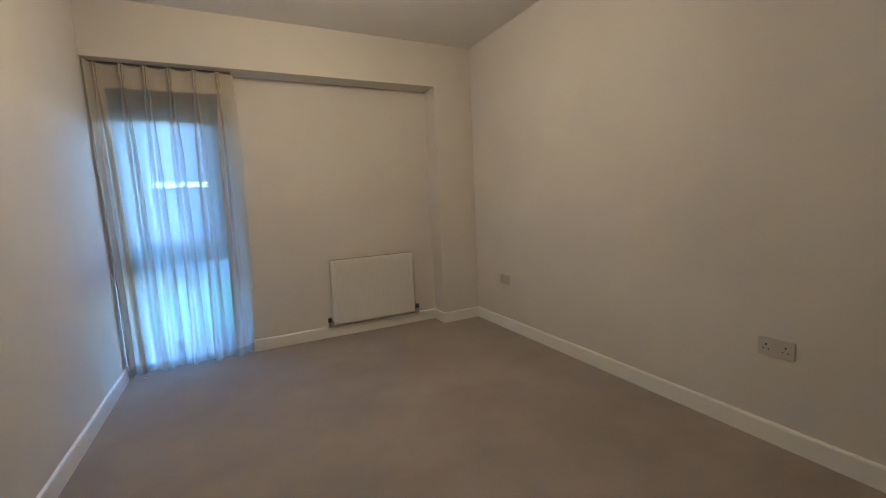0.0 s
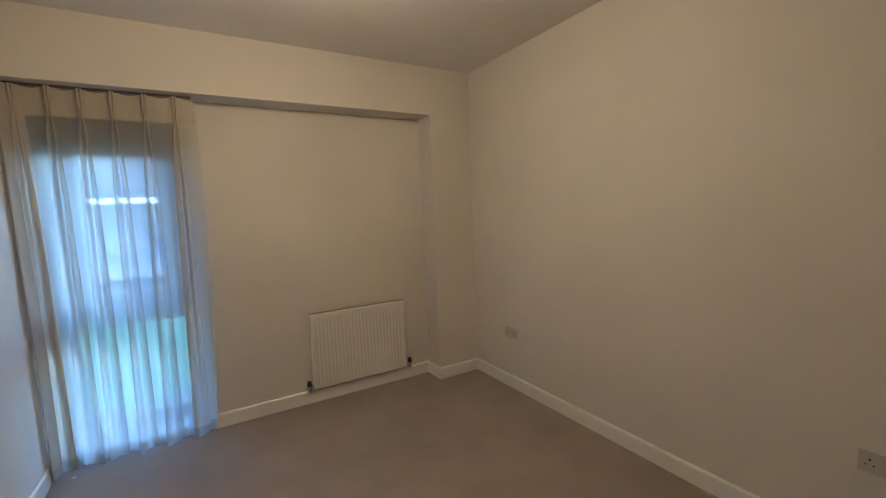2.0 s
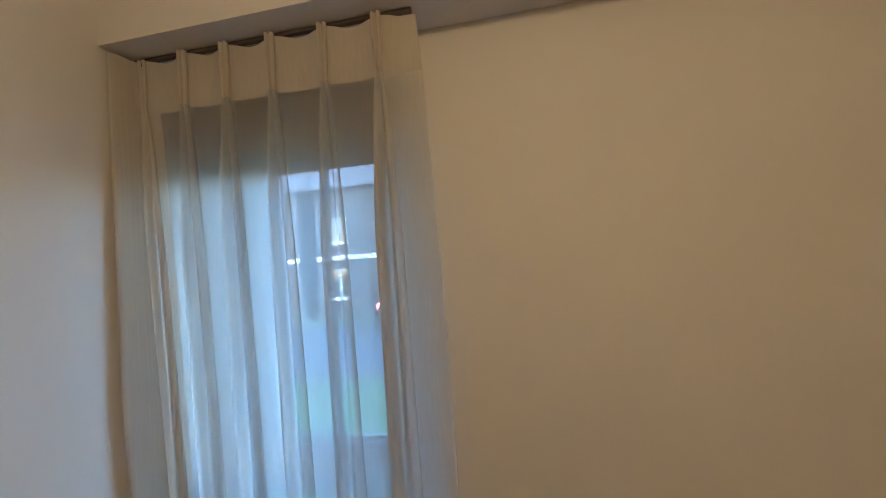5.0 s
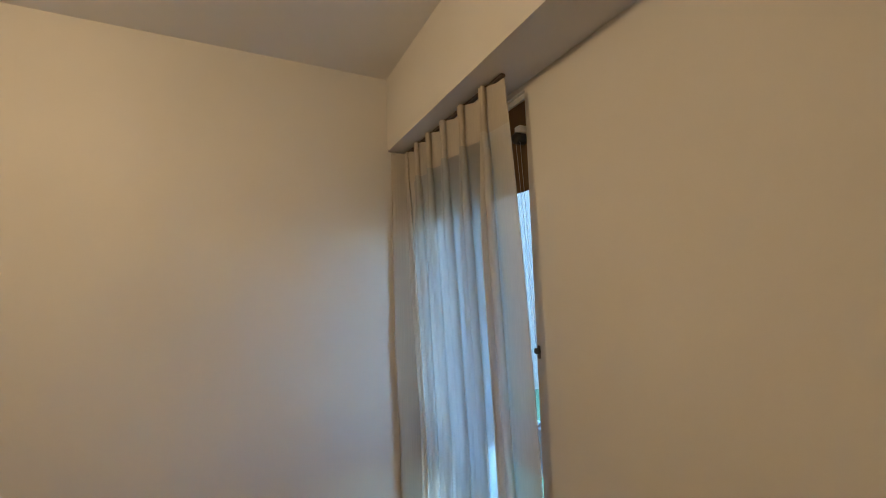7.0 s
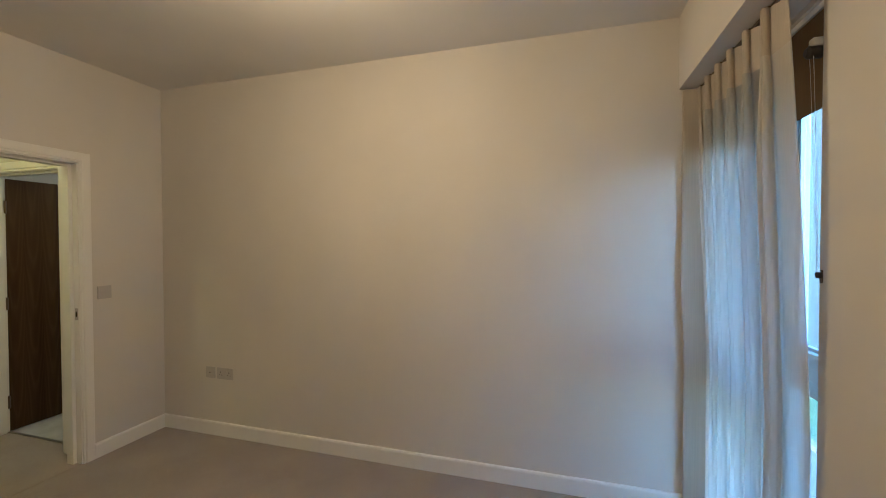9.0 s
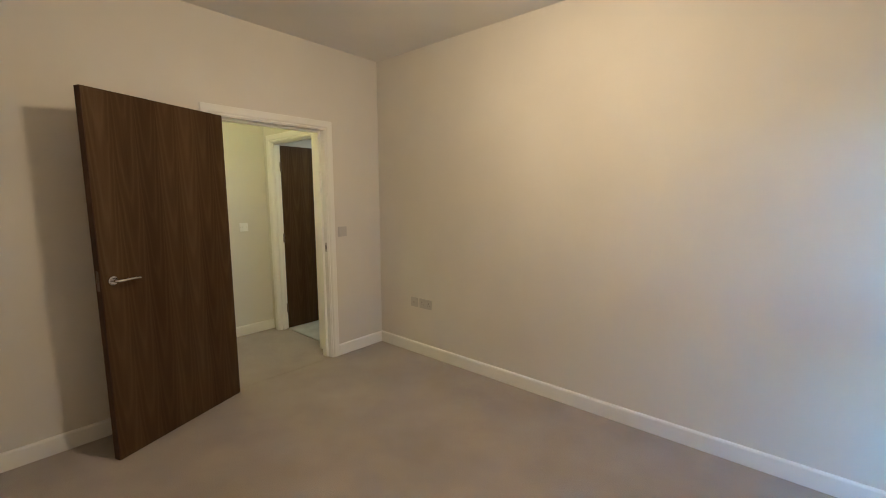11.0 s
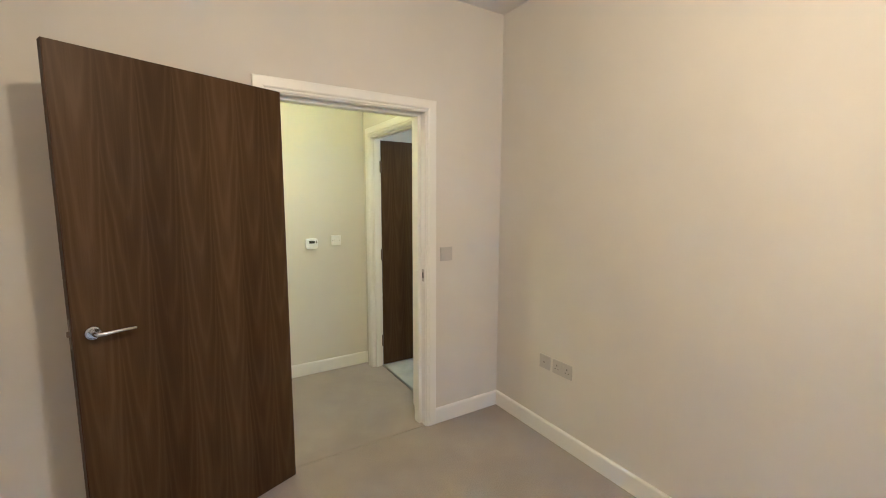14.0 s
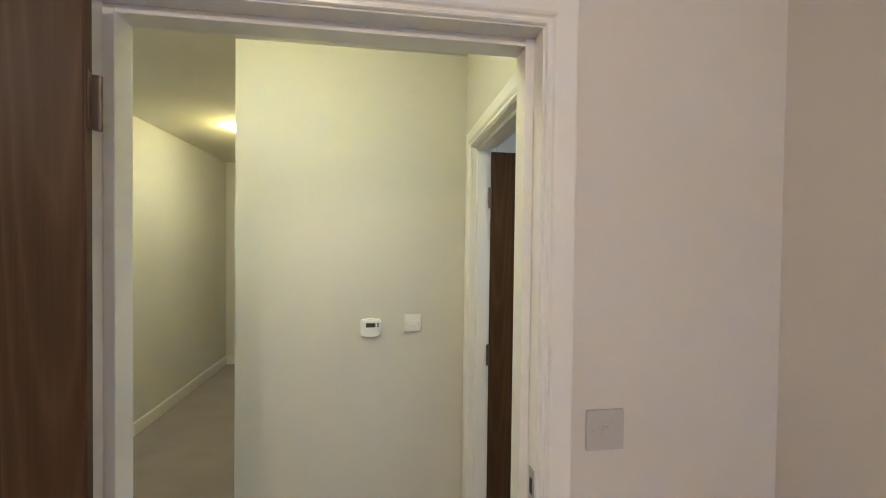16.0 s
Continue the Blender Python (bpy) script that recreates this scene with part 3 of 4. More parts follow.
def curtain_row(z, top):
    """The line of the cloth at height z: flat spans with a pinched pleat at each hook."""
    f = (top - z) / top
    drop = top - z
    pinch = math.exp(-((drop - 0.15) / 0.05) ** 2)
    w = 0.015 + 0.020 * min(1, max(0, (drop - 0.16) / 0.45)) ** 0.8 + 0.020 * f - 0.007 * pinch
    d = 0.026 + 0.020 * min(1, max(0, (drop - 0.1) / 0.4)) - 0.006 * f
    y0 = 3.856 + 0.058 * min(1, f / 0.6)
    out = 0.012 + 0.046 * min(1, f / 0.45)
    edge = 0.004 + 0.016 * min(1, 1.5 * f)
    pts = [(edge, y0 - 0.030 - out), (edge + 0.003, y0 - 0.058 - out), (edge + 0.015, y0 - 0.064 - out), (edge + 0.023, y0 - 0.040 - 0.7 * out), (edge + 0.032, y0 - 0.004)]
    spread = -0.030 * f
    for i, p in enumerate(PLEATS):
        p = p + spread * (p / 0.83) + 0.010 * math.sin(2.3 * i + 1.2) * f
        lean = 0.010 * math.sin(1.7 * i + 0.4) * f
        if i == 0:
            d *= 0.45
        elif i == 1:
            d /= 0.45
        if i:
            q = pts[-1]
            a, b = q[0], p - w * 0.4
            for s in (0.25, 0.5, 0.75):
                ripple = 0.010 * f * math.sin(9 * s + 2.1 * i)
                pts.append((a + (b - a) * s, y0 + (0.012 + 0.014 * f) * math.sin(math.pi * s) + ripple))
        lobe = 0.42 + 0.36 * min(1, max(0, (drop - 0.12) / 0.3)) - 0.50 * min(1, max(0, (f - 0.25) / 0.4))
        neck = 0.45 - 0.15 * pinch
        pts += [(p - w * neck, y0), (p - w * 0.80 + lean * 0.3, y0 - d * 0.35), (p - w * 0.95 + lean * 0.8, y0 - d * 0.68), (p - w * 0.50 + lean, y0 - d), (p - w * 0.12 + lean, y0 - d * (1 - lobe)), (p + w * 0.12 + lean, y0 - d * (1 - lobe)),
                (p + w * 0.50 + lean, y0 - d), (p + w * 0.95 + lean * 0.8, y0 - d * 0.68), (p + w * 0.80 + lean * 0.3, y0 - d * 0.35), (p + w * neck, y0)]
    end = 0.937 + 0.07 * f * (1 - f) / 0.5 - 0.045 * f
    back = 3.862 + 0.080 * min(1, f / 0.65)
    q = pts[-1]
    for s in (0.35, 0.7):
        pts.append((q[0] + (end - q[0]) * s, q[1] + (back - q[1]) * s + 0.012 * math.sin(3 * s) * f))
    pts.append((end - 0.003, back))
    pts.append((end, back + 0.004))
    return pts


def smooth_line(pts, per=3):
    out = []
    for i in range(len(pts) - 1):
        p0, p1, p2, p3 = pts[max(i - 1, 0)], pts[i], pts[i + 1], pts[min(i + 2, len(pts) - 1)]
        for k in range(per):
            t = k / per
            out.append(tuple(0.5 * (2 * b + (c - a) * t + (2 * a - 5 * b + 4 * c - e) * t * t + (3 * b - a - 3 * c + e) * t ** 3) for a, b, c, e in zip(p0, p1, p2, p3)))
    out.append(pts[-1])
    return out


def cloth_sheet(z_list, top, sag=False, forward=0.0, span=(0.0, 1.0)):
    """The cloth between two fractions of its width."""
    bm = bmesh.new()
    rows = []
    for z in z_list:
        line = smooth_line(curtain_row(z, top))
        row = []
        for x, y in line:
            near = min(abs(x - p) for p in PLEATS)
            dz = -0.012 * min(1, near / 0.06) ** 2 if sag and z > top - 0.001 and x > 0.06 else 0
            low = 0.014 * (1 + math.sin(37 * x + 1.3)) * (1 - min(1, z / 0.12))
            row.append(bm.verts.new((x, min(y, YW - 0.004) - forward, z + dz + low)))
        rows.append(row)
    for a, b in zip(rows, rows[1:]):
        k = len(a) - 1
        for i in range(round(span[0] * k), round(span[1] * k)):
            bm.faces.new((a[i], a[i + 1], b[i + 1], b[i]))
    loose = [v for v in bm.verts if not v.link_faces]
    bmesh.ops.delete(bm, geom=loose, context='VERTS')
    return bm


def hang(name, bm, mat, label=""):
    """A sheet of the curtain, its face side towards the room."""
    me = bpy.data.meshes.new(name)
    bm.normal_update()
    if sum(f.normal.y * f.calc_area() for f in bm.faces) > 0:
        bmesh.ops.reverse_faces(bm, faces=bm.faces)
    bm.to_mesh(me)
    bm.free()
    me.materials.append(mat)
    for p in me.polygons:
        p.use_smooth = True
    ob = new(name, me)
    ob.parent = curtain
    return tagged(ob, label)


TOP = 2.344
curtain = base("sheer_curtain", (0, 0, 0), "cream sheer voile curtain with pinch-pleat heading, drawn across the window", "curtain")
zs = [TOP - 0.165 - (TOP - 0.165 - 0.012) * k / 34 for k in range(35)]
count = len(curtain_row(1.0, TOP)) - 1
LEFT, RIGHT = 15 / count, (count - 13) / count
hang("voile", cloth_sheet(zs, TOP, span=(LEFT, RIGHT)), SHEER)
hang("side_hem", cloth_sheet(zs, TOP, span=(RIGHT, 1.0)), SIDE, "turned double-layer side hem")
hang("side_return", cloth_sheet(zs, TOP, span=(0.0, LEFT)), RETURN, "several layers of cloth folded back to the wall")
hang("heading_tape", cloth_sheet([TOP, TOP - 0.03, TOP - 0.06, TOP - 0.09, TOP - 0.12, TOP - 0.145, TOP - 0.166], TOP, True), TAPE, "stiff opaque cream pleated heading")
hang("hem", cloth_sheet([0.085, 0.06, 0.035, 0.008], TOP, forward=0.002), SHEER, "double-layer hem resting on the carpet")
track = base("curtain_track", (0, 0, 0), "slim metal curtain track under the boxed beam", "curtain track")
bm = bmesh.new()
box(bm, 0.004, 0.925, 3.862, 3.880, HB - 0.012, HB - 0.001, 0.002)
part("rail", bm, BRONZE, track)
for p in PLEATS:
    bm = bmesh.new()
    box(bm, p - 0.005, p + 0.005, 3.850, 3.864, TOP - 0.02, HB - 0.006, 0.002)
    part("glider", bm, BRONZE, track)


# ---- radiator ----
RX0, RX1, RZ0, RZ1, RY = 1.600, 2.430, 0.125, 0.745, 3.915
rad = base("radiator", (RX0, RY, RZ0), "white enamelled steel panel radiator with vertical flutes", "radiator")
rw, rh = RX1 - RX0, RZ1 - RZ0
bm = bmesh.new()
prof = [(0.0, 0.030), (0.0, 0.006), (0.006, 0.0), (0.030, 0.0)]
n, FLUTE = 25, 0.005
pitch = (rw - 0.06) / n
for k in range(n):
    x = 0.030 + k * pitch
    prof += [(x + pitch * 0.12, 0.0), (x + pitch * 0.36, FLUTE), (x + pitch * 0.64, FLUTE), (x + pitch * 0.88, 0.0)]
prof += [(rw - 0.030, 0.0), (rw - 0.006, 0.0), (rw, 0.006), (rw, 0.030)]
levels = [(0.0, 0.012), (0.008, 0.003), (0.030, 0.0), (0.045, 0.0), (rh - 0.045, 0.0), (rh - 0.030, 0.0), (rh - 0.008, 0.003), (rh, 0.012)]
rows = []
for j, (z, back) in enumerate(levels):
    flat = j in (0, 1, 2, 5, 6, 7)
    rows.append([bm.verts.new((x, max(back, 0.0 if flat and y == FLUTE else y), z)) for x, y in prof])
for a, b in zip(rows, rows[1:]):
    for i in range(len(a) - 1):
        bm.faces.new((a[i], a[i + 1], b[i + 1], b[i]))
bm.faces.new(rows[0][::-1])
bm.faces.new(rows[-1])
part("front_panel", bm, ENAMEL, rad, smooth=True)
bm = bmesh.new()
box(bm, 0.004, rw - 0.004, 0.040, 0.052, 0.01, rh - 0.030)
part("back_panel", bm, ENAMEL, rad)
for x0 in (-0.002, rw - 0.004):
    bm = bmesh.new()
    box(bm, x0, x0 + 0.006, 0.012, 0.054, 0.008, rh + 0.002, 0.002)
    part("side_panel", bm, ENAMEL, rad)
for x0 in (0.12, rw - 0.15):
    part("wall_bracket", boxes((x0, x0 + 0.03, 0.052, YW - RY, 0.05, rh - 0.06)), ENAMEL, rad)
# dark strip for the shade in the gap between the panels, along the top
part("top_gap_shade", boxes((0.006, rw - 0.006, 0.033, 0.039, rh - 0.040, rh + 0.003)), BRONZE, rad, "dark strip for the shade in the radiator top gap")
for sx, x in ((-1, -0.036), (1, rw + 0.036)):
    bm = bmesh.new()
    tube(bm, (x, 0.026, 0.006), (x, YW - RY - 0.012, 0.006), 0.0075, n=14)
    tube(bm, (x, YW - RY - 0.014, 0.006), (x, YW - RY - 0.001, 0.006), 0.016, n=18)
    part("pipe", bm, STEEL, rad, "tail pipe into the wall", smooth=True)
    bm = bmesh.new()
    tube(bm, (x, 0.026, -0.014), (x, 0.026, 0.034), 0.017, n=18)
    tube(bm, (x, 0.026, 0.026), (x - sx * 0.040, 0.026, 0.026), 0.013, n=16)
    tube(bm, (x - sx * 0.014, 0.026, 0.026), (x - sx * 0.026, 0.026, 0.026), 0.017, n=6)
    valve = part("valve", bm, STEEL, rad, "dark metal radiator valve", smooth=True)
    bm = bmesh.new()
    tube(bm, (x, 0.026, 0.034), (x, 0.026, 0.072), 0.019, 0.016, n=18)
    part("cap", bm, DARK, valve, "dark valve cap", smooth=True)


# ---- plates, sockets and switches ----
def plate_thing(name, place, turn, w, h, mat, label, category, group=""):
    """A wall plate whose front looks towards its own -y."""
    ob = base(name, place, label, category, turn, group=group)
    bm = bmesh.new()
    box(bm, -w / 2, w / 2, -0.009, 0.0, -h / 2, h / 2, 0.003)
    part("plate", bm, mat, ob)
    return ob


def socket_holes(ob, cx):
    for x0, x1, z0, z1 in ((-0.003, 0.003, 0.012, 0.021), (-0.0145, -0.0085, -0.008, -0.003), (0.0085, 0.0145, -0.008, -0.003)):
        part("pin_slot", boxes((cx + x0, cx + x1, -0.0097, -0.0085, z0 - 0.006, z1 - 0.006)), SLOT, ob)


def rocker(ob, cx, cz, w=0.012, h=0.020, mat=SATIN_PLATE):
    bm = bmesh.new()
    box(bm, cx - w / 2, cx + w / 2, -0.0125, -0.008, cz - h / 2, cz + h / 2, 0.0015)
    part("rocker", bm, mat, ob)


def screws(ob, w):
    for s in (-1, 1):
        bm = bmesh.new()
        tube(bm, (s * w, -0.0088, 0), (s * w, -0.0102, 0), 0.0028, n=10)
        part("screw", bm, STEEL, ob)


def double_socket(place, turn, label, mat=SATIN_PLATE):
    ob = plate_thing("double_socket", place, turn, 0.150, 0.088, mat, label, "socket")
    for s in (-1, 1):
        socket_holes(ob, s * 0.040)
        rocker(ob, s * 0.012, 0.022)
    screws(ob, 0.066)
    return ob


double_socket((W, 1.035, 0.480), -90, "grey satin double socket on the off-white wall")
double_socket((W, 3.250, 0.478), -90, "small grey satin double socket near the corner column")
double_socket((0, 0.626, 0.492), 90, "grey satin double socket beside the aerial plate")
aerial = plate_thing("aerial_plate", (0, 0.484, 0.492), 90, 0.088, 0.088, SATIN_PLATE, "square grey aerial socket plate on the wall", "aerial socket")
bm = bmesh.new()
tube(bm, (0, -0.008, 0), (0, -0.013, 0), 0.007, n=18)
jack = part("jack", bm, STEEL, aerial, smooth=True)
bm = bmesh.new()
tube(bm, (0, -0.0125, 0), (0, -0.0134, 0), 0.0045, n=14)
part("jack_hole", bm, SLOT, jack)
screws(aerial, 0.031)
switch_1 = plate_thing("light_switch", (0.452, 0, 1.163), 180, 0.090, 0.092, SATIN_PLATE, "square satin light switch beside the doorway", "light switch")
rocker(switch_1, 0, 0)
screws(switch_1, 0.031)
switch_2 = plate_thing("fused_spur", (0.800, HY, 1.162), 180, 0.088, 0.088, PLASTIC, "square white fused switch plate on the hall wall", "switch plate")
bm = bmesh.new()
box(bm, -0.016, 0.016, -0.0135, -0.008, -0.014, 0.014, 0.003)
part("rocker", bm, PLASTIC, switch_2)
screws(switch_2, 0.031)

thermostat = base("thermostat", (1.013, HY, 1.145), "white room thermostat with a small dark display", "thermostat", 180)
bm = bmesh.new()
prof = [(-0.050, -0.030), (-0.044, -0.042), (-0.02, -0.046), (0.02, -0.046), (0.044, -0.042), (0.050, -0.030), (0.052, 0.028), (0.044, 0.040), (0.0, 0.044), (-0.044, 0.040), (-0.052, 0.028)]
prism(bm, prof, "y", 0.0, -0.028)
bmesh.ops.bevel(bm, geom=[e for e in bm.edges if abs(e.verts[0].co.y + 0.028) < 1e-5 and abs(e.verts[1].co.y + 0.028) < 1e-5], offset=0.005, segments=2, affect='EDGES')
part("housing", bm, PLASTIC, thermostat, smooth=True)
bm = bmesh.new()
box(bm, -0.024, 0.024, -0.0295, -0.027, 0.002, 0.024, 0.001)
screen = part("display", bm, LCD, thermostat, "dark grey display")
for k in range(3):
    part("digit_bar", boxes((-0.016 + k * 0.012, -0.009 + k * 0.012, -0.0302, -0.029, 0.007, 0.019)), SLOT, screen)
for k in range(2):
    bm = bmesh.new()
    box(bm, 0.032, 0.042, -0.031, -0.026, 0.004 + k * 0.012, 0.012 + k * 0.012, 0.002)
    part("button", bm, DARK, thermostat)


# ---- lamps ----
pendant = base("pendant_lamp", (1.38, 2.20, H), "bare bulb pendant on a short white flex", "pendant lamp")
bm = bmesh.new()
tube(bm, (0, 0, 0), (0, 0, -0.018), 0.045, 0.035, 28)
part("ceiling_rose", bm, PLASTIC, pendant, smooth=True)
bm = bmesh.new()
tube(bm, (0, 0, -0.018), (0, 0, -0.155), 0.0035, n=10)
part("flex", bm, PLASTIC, pendant, smooth=True)
bm = bmesh.new()
tube(bm, (0, 0, -0.155), (0, 0, -0.212), 0.018, 0.030, 24)
part("lampholder", bm, PLASTIC, pendant, smooth=True)


def flush_light(place, label, radius=0.11):
    ob = base("ceiling_light", place, label, "ceiling light", group="hall ceiling lights")
    bm = bmesh.new()
    tube(bm, (0, 0, 0), (0, 0, -0.010), radius * 0.97, radius * 0.94, 36)
    part("base_ring", bm, PLASTIC, ob, smooth=True)
    bm = bmesh.new()
    rows = []
    for j in range(7):
        a = j / 6 * math.pi / 2
        rows.append([bm.verts.new((radius * math.cos(a) * math.cos(b), radius * math.cos(a) * math.sin(b), -0.010 - 0.055 * math.sin(a))) for b in [2 * math.pi * k / 32 for k in range(32)]] if j < 6 else [bm.verts.new((0, 0, -0.065))])
    for a, b in zip(rows[:-2], rows[1:-1]):
        for k in range(32):
            bm.faces.new((a[k], a[(k + 1) % 32], b[(k + 1) % 32], b[k]))
    for k in range(32):
        bm.faces.new((rows[-2][k], rows[-2][(k + 1) % 32], rows[-1][0]))
    part("opal_diffuser", bm, LAMP_GLASS, ob, "lit opal glass dome", smooth=True)
    return ob


flush_light((2.15, -2.92, HH), "round lit flush ceiling light in the corridor")
flush_light((1.45, -0.46, HH), "round lit flush ceiling light in the hall")
# Unseen fitting, made up to go with the bathroom fill.
flush_light((-0.55, -0.62, 2.42), "unseen lit ceiling light added to brighten the bathroom")

bag = base("cloth_bag", (2.53, CEND + 0.10, 0), "small dark patterned cloth bag slumped by the far door", "bag")
bm = bmesh.new()
box(bm, -0.16, 0.10, -0.07, 0.07, 0.0, 0.26, 0.05)
for v in bm.verts:
    v.co += 0.018 * noise.noise_vector(v.co * 9)
    v.co.z = max(v.co.z, 0.0)
part("body", bm, BAG, bag, smooth=True)
bm = bmesh.new()
sweep(bm, [(-0.10, 0, 0.24), (-0.08, 0.01, 0.31), (-0.03, 0.02, 0.34), (0.02, 0.01, 0.31), (0.04, 0, 0.24)], [0.008] * 5, 8)
part("handle", bm, BAG, bag, smooth=True)


# ---- outside ----
GZ = -0.12
bm = bmesh.new()
prism(bm, [(-500, GZ), (500, GZ), (500, GZ - 0.5), (-500, GZ - 0.5)], "y", -400, 600)
thing("ground", bm, LAWN, "green lawn in front of the building", "ground", SET)
thing("path", boxes((-3.6, 14, OUT, 5.0, GZ - 0.05, GZ + 0.02)), PAVING, "narrow pale concrete path under the window", "path", SET)
bm = bmesh.new()
box(bm, -3.6, 14, 5.0, 5.06, GZ - 0.05, GZ + 0.06, 0.01)
thing("edging_kerb", bm, KERB, "pale edging kerb between path and grass", "kerb", SET)
thing("pavement", boxes((-40, 40, 9.3, 12.2, GZ - 0.05, GZ + 0.03)), PAVING, "pale concrete pavement", "pavement", SET)
thing("road", boxes((-60, 60, 12.2, 16.2, GZ - 0.05, GZ + 0.008)), PAVING, "pale worn road", "road", SET)


def house(place):
    """A two-storey brick house with white windows, seen across the road."""
    ob = base("house", place, "two-storey brick house with white windows and a white band", "house", group="houses across the road")
    w, d, h = 11.0, 7.0, 5.2
    opens = [(-5.0, -4.2, 2.95, 3.95), (-1.9, -0.95, 2.95, 3.95), (2.4, 3.6, 2.95, 3.95), (-5.0, -4.2, 0.8, 1.95), (-2.0, -1.0, 0.05, 2.0), (2.2, 3.8, 0.8, 1.95)]
    xs = sorted({-w / 2, w / 2, *[o[0] for o in opens], *[o[1] for o in opens]})
    zs = sorted({0.0, h, *[o[2] for o in opens], *[o[3] for o in opens]})
    bm = bmesh.new()
    for x0, x1 in zip(xs, xs[1:]):
        for z0, z1 in zip(zs, zs[1:]):
            mx, mz = (x0 + x1) / 2, (z0 + z1) / 2
            if not any(o[0] < mx < o[1] and o[2] < mz < o[3] for o in opens):
                box(bm, x0, x1, 0, 0.25, z0, z1)
    box(bm, -w / 2, -w / 2 + 0.25, 0.25, d, 0, h)
    box(bm, w / 2 - 0.25, w / 2, 0.25, d, 0, h)
    box(bm, -w / 2, w / 2, d, d + 0.25, 0, h)
    part("wall", bm, BRICK, ob)
    bm = bmesh.new()
    prism(bm, [(-0.45, h - 0.05), (d / 2, h + 2.6), (d + 0.7, h - 0.05), (d + 0.7, h - 0.2), (d / 2, h + 2.42), (-0.45, h - 0.2)], "x", -w / 2 - 0.3, w / 2 + 0.3)
    part("roof", bm, TILE, ob)
    bm = bmesh.new()
    box(bm, -w / 2, w / 2, -0.06, 0.0, 2.28, 2.46, 0.01)
    part("band", bm, UPVC, ob, "white horizontal band course")
    for x0, x1, z0, z1 in opens:
        if z0 < 0.5:
            bm = bmesh.new()
            box(bm, x0, x1, 0.08, 0.14, z0, z1, 0.01)
            dr = part("door", bm, UPVC, ob, "white front door")
            part("door_glass", boxes((x0 + 0.3, x1 - 0.3, 0.07, 0.079, z0 + 1.1, z1 - 0.25)), CARGLASS, dr)
            continue
        bm = bmesh.new()
        f = 0.07
        for b in ((x0, x0 + f, 0.08, 0.14, z0, z1), (x1 - f, x1, 0.08, 0.14, z0, z1), (x0 + f, x1 - f, 0.08, 0.14, z0, z0 + f), (x0 + f, x1 - f, 0.08, 0.14, z1 - f, z1), ((x0 + x1) / 2 - f / 2, (x0 + x1) / 2 + f / 2, 0.08, 0.14, z0 + f, z1 - f)):
            box(bm, *b)
        wn = part("window", bm, UPVC, ob)
        part("pane", boxes((x0 + f, x1 - f, 0.11, 0.12, z0 + f, z1 - f)), CARGLASS, wn)
        part("blind", boxes((x0 + f, x1 - f, 0.15, 0.16, z0 + f, z1 - f)), PLASTIC, wn)
        bm = bmesh.new()
        box(bm, x0 - 0.05, x1 + 0.05, -0.05, 0.08, z0 - 0.06, z0, 0.01)
        part("sill", bm, UPVC, wn)
    return ob


house((-1.2, 17.6, GZ))
# Extra house, added only to block the bright sky left of the first.
house((-12.9, 17.6, GZ))

# Invented wing: a plain surface that hides sky and horizon past the curtain.
wing = base("added_wing", (-3.6, OUT, GZ), "plain wing added outside as a uniform surface behind the window gap", "building")
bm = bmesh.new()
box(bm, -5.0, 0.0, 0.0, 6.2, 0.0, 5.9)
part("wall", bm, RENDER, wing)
bm = bmesh.new()
box(bm, -5.1, 0.08, -0.02, 6.28, 5.9, 6.02, 0.01)
part("parapet_coping", bm, PAVING, wing)


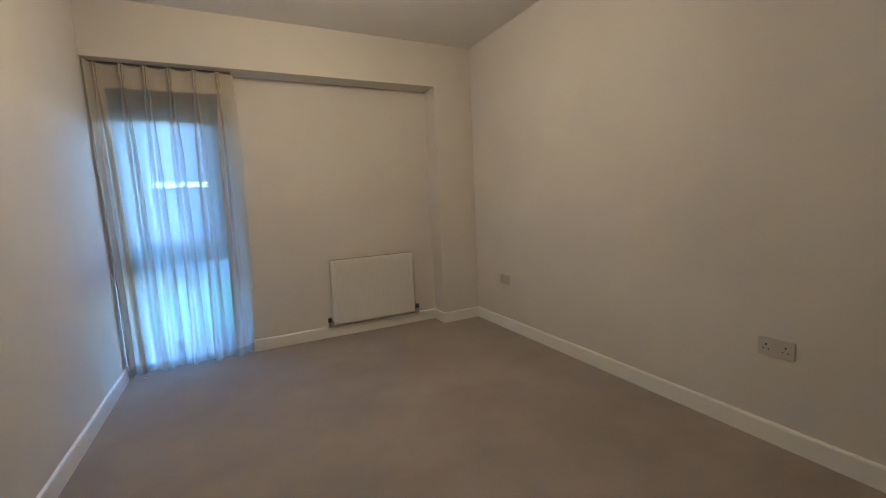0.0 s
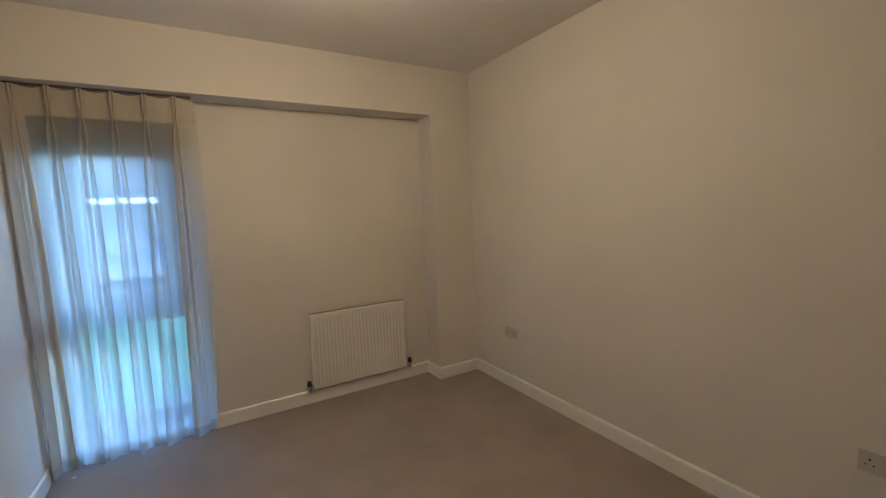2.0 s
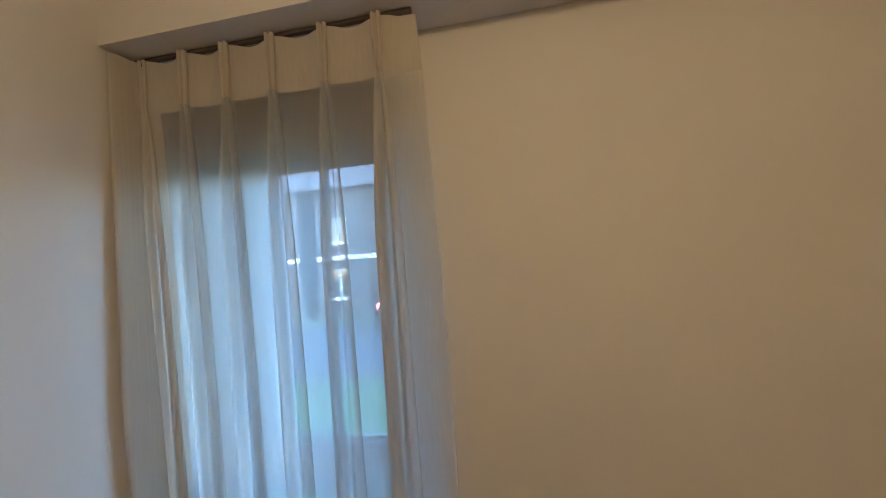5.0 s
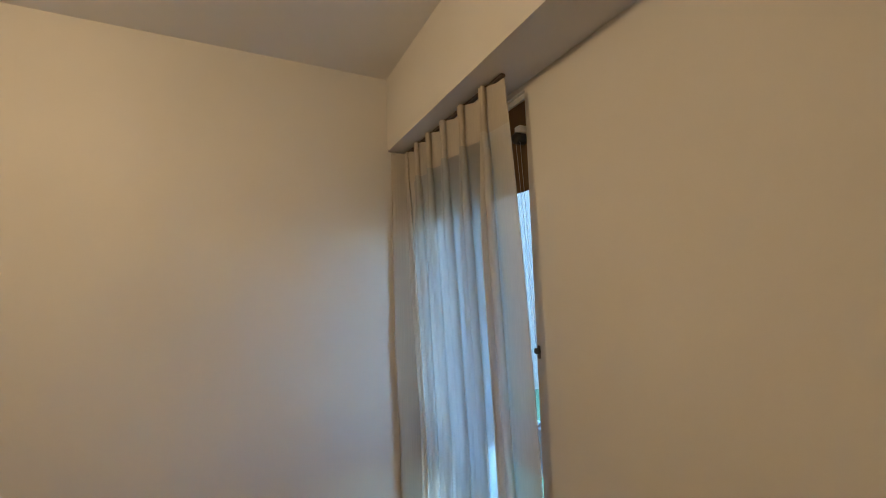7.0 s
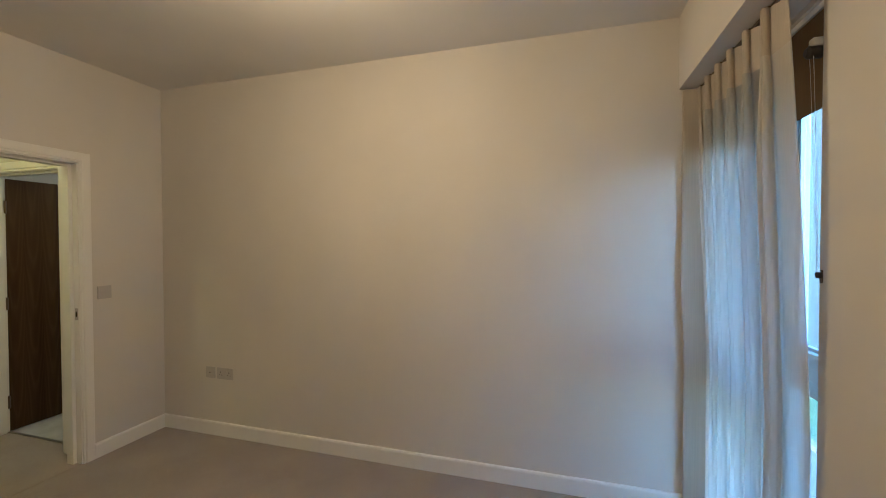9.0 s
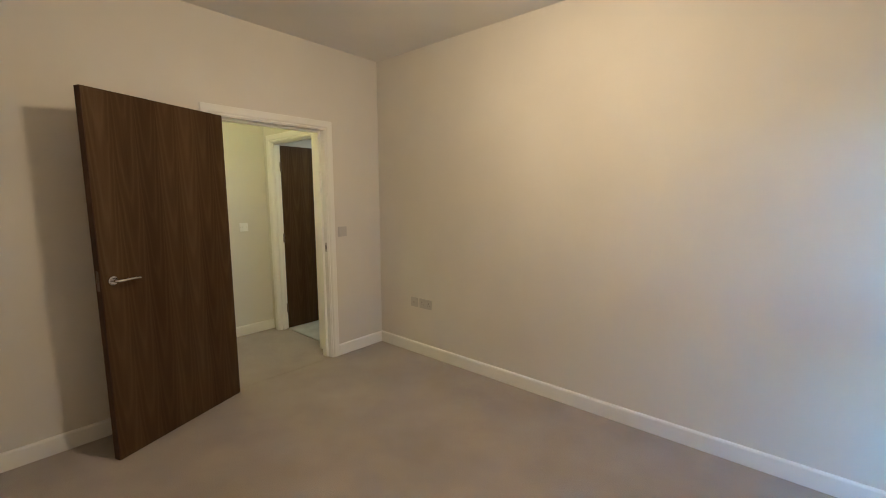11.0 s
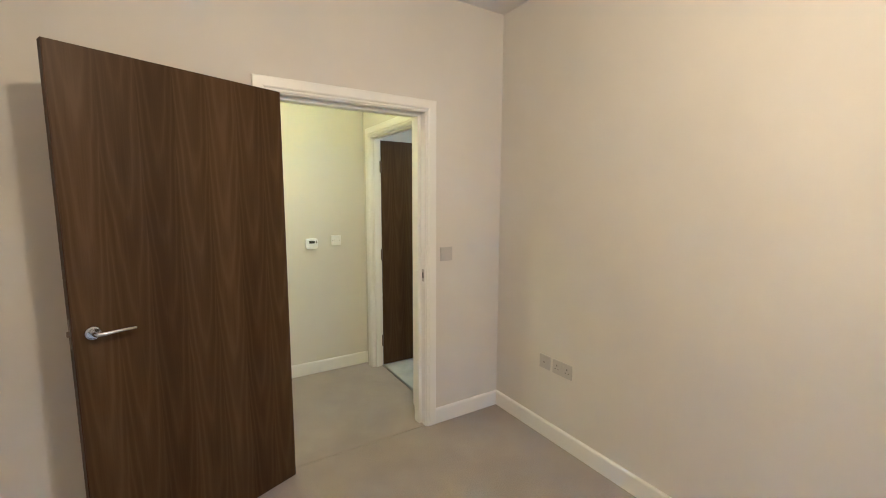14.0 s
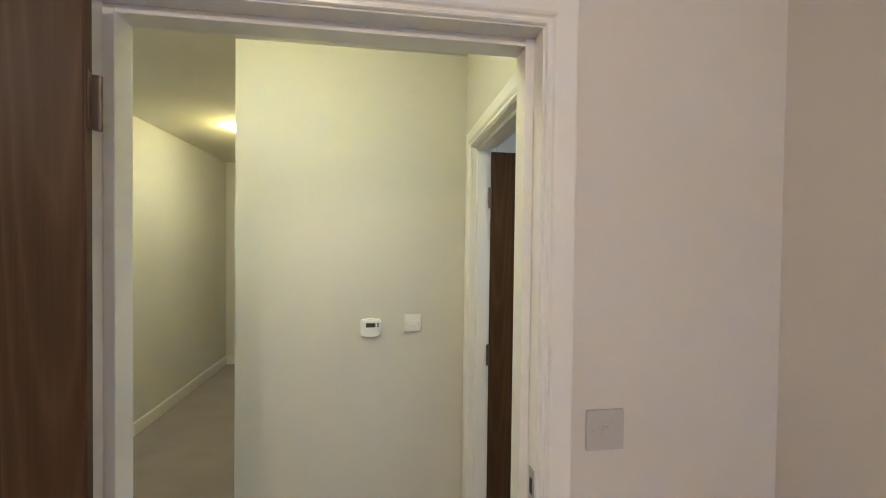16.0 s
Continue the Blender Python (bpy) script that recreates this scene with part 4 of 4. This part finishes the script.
def car(place, turn):
    ob = base("car", place, "dark grey-blue parked hatchback car with red tail lights", "car", turn)
    side = [(-2.0, 0.28), (-2.05, 0.62), (-1.92, 0.88), (-1.70, 0.95), (-1.42, 1.40), (-1.20, 1.47), (0.15, 1.47), (0.45, 1.40), (1.00, 0.98), (1.75, 0.86), (2.02, 0.66), (2.05, 0.34), (1.9, 0.25), (-1.85, 0.22)]
    bm = bmesh.new()
    n = len(side)
    rings = []
    for y, s in ((-0.84, 0.95), (-0.80, 1.0), (0.80, 1.0), (0.84, 0.95)):
        rings.append([bm.verts.new((x * (0.985 if s < 1 else 1), y * (1 - max(0, (z - 0.95)) * 0.32), z * (s if z > 0.9 else 1))) for x, z in side])
    for a, b in zip(rings, rings[1:]):
        for i in range(n):
            bm.faces.new((a[i], a[(i + 1) % n], b[(i + 1) % n], b[i]))
    bm.faces.new(rings[0][::-1])
    bm.faces.new(rings[-1])
    part("body", bm, CARPAINT, ob, smooth=True)
    for s in (-1, 1):
        bm = bmesh.new()
        prism(bm, [(-1.50, 1.0), (-1.30, 1.33), (0.10, 1.35), (0.72, 1.0)], "y", s * 0.835, s * 0.70)
        for v in bm.verts:
            v.co.y *= 1 - max(0, v.co.z - 0.95) * 0.30
        part("side_window", bm, CARGLASS, ob)
    for x0, x1 in ((-1.66, -1.44), (0.55, 0.98)):
        bm = bmesh.new()
        lo, hi = (x0 - 0.03, x1 - 0.01) if x0 < 0 else (x1 + 0.01, x0 + 0.01)
        prism(bm, [(lo, 0.99), (hi, 1.36), (hi + (0.05 if x0 < 0 else -0.05), 1.34), (lo + (0.05 if x0 < 0 else -0.05), 0.98)], "y", -0.66, 0.66)
        part("windscreen", bm, CARGLASS, ob)
    for x in (-1.28, 1.30):
        for s in (-1, 1):
            wheel = base("wheel", (0, 0, 0), "", "")
            wheel.parent = ob
            bm = bmesh.new()
            tube(bm, (x, s * 0.66, 0.31), (x, s * 0.86, 0.31), 0.31, n=28)
            part("tyre", bm, TYRE, wheel, smooth=True)
            bm = bmesh.new()
            tube(bm, (x, s * 0.855, 0.31), (x, s * 0.872, 0.31), 0.20, 0.18, n=24)
            part("rim", bm, BRONZE, wheel, smooth=True)
    for s in (-1, 1):
        bm = bmesh.new()
        box(bm, -2.05, -1.90, s * 0.72 - 0.09, s * 0.72 + 0.09, 0.66, 0.86, 0.03)
        part("tail_light", bm, TAIL, ob)
        bm = bmesh.new()
        box(bm, 1.86, 2.02, s * 0.62 - 0.13, s * 0.62 + 0.13, 0.60, 0.74, 0.03)
        part("headlight", bm, CARGLASS, ob)
    return ob


car((-0.85, 14.4, GZ + 0.008), 0)

bit = base("cord_weight", (0.115, 3.815, 0.0), "tiny white plastic cord weight lying on the carpet", "cord weight")
bm = bmesh.new()
box(bm, -0.012, 0.012, -0.006, 0.006, 0.0, 0.008, 0.003)
part("body", bm, PLASTIC, bit)
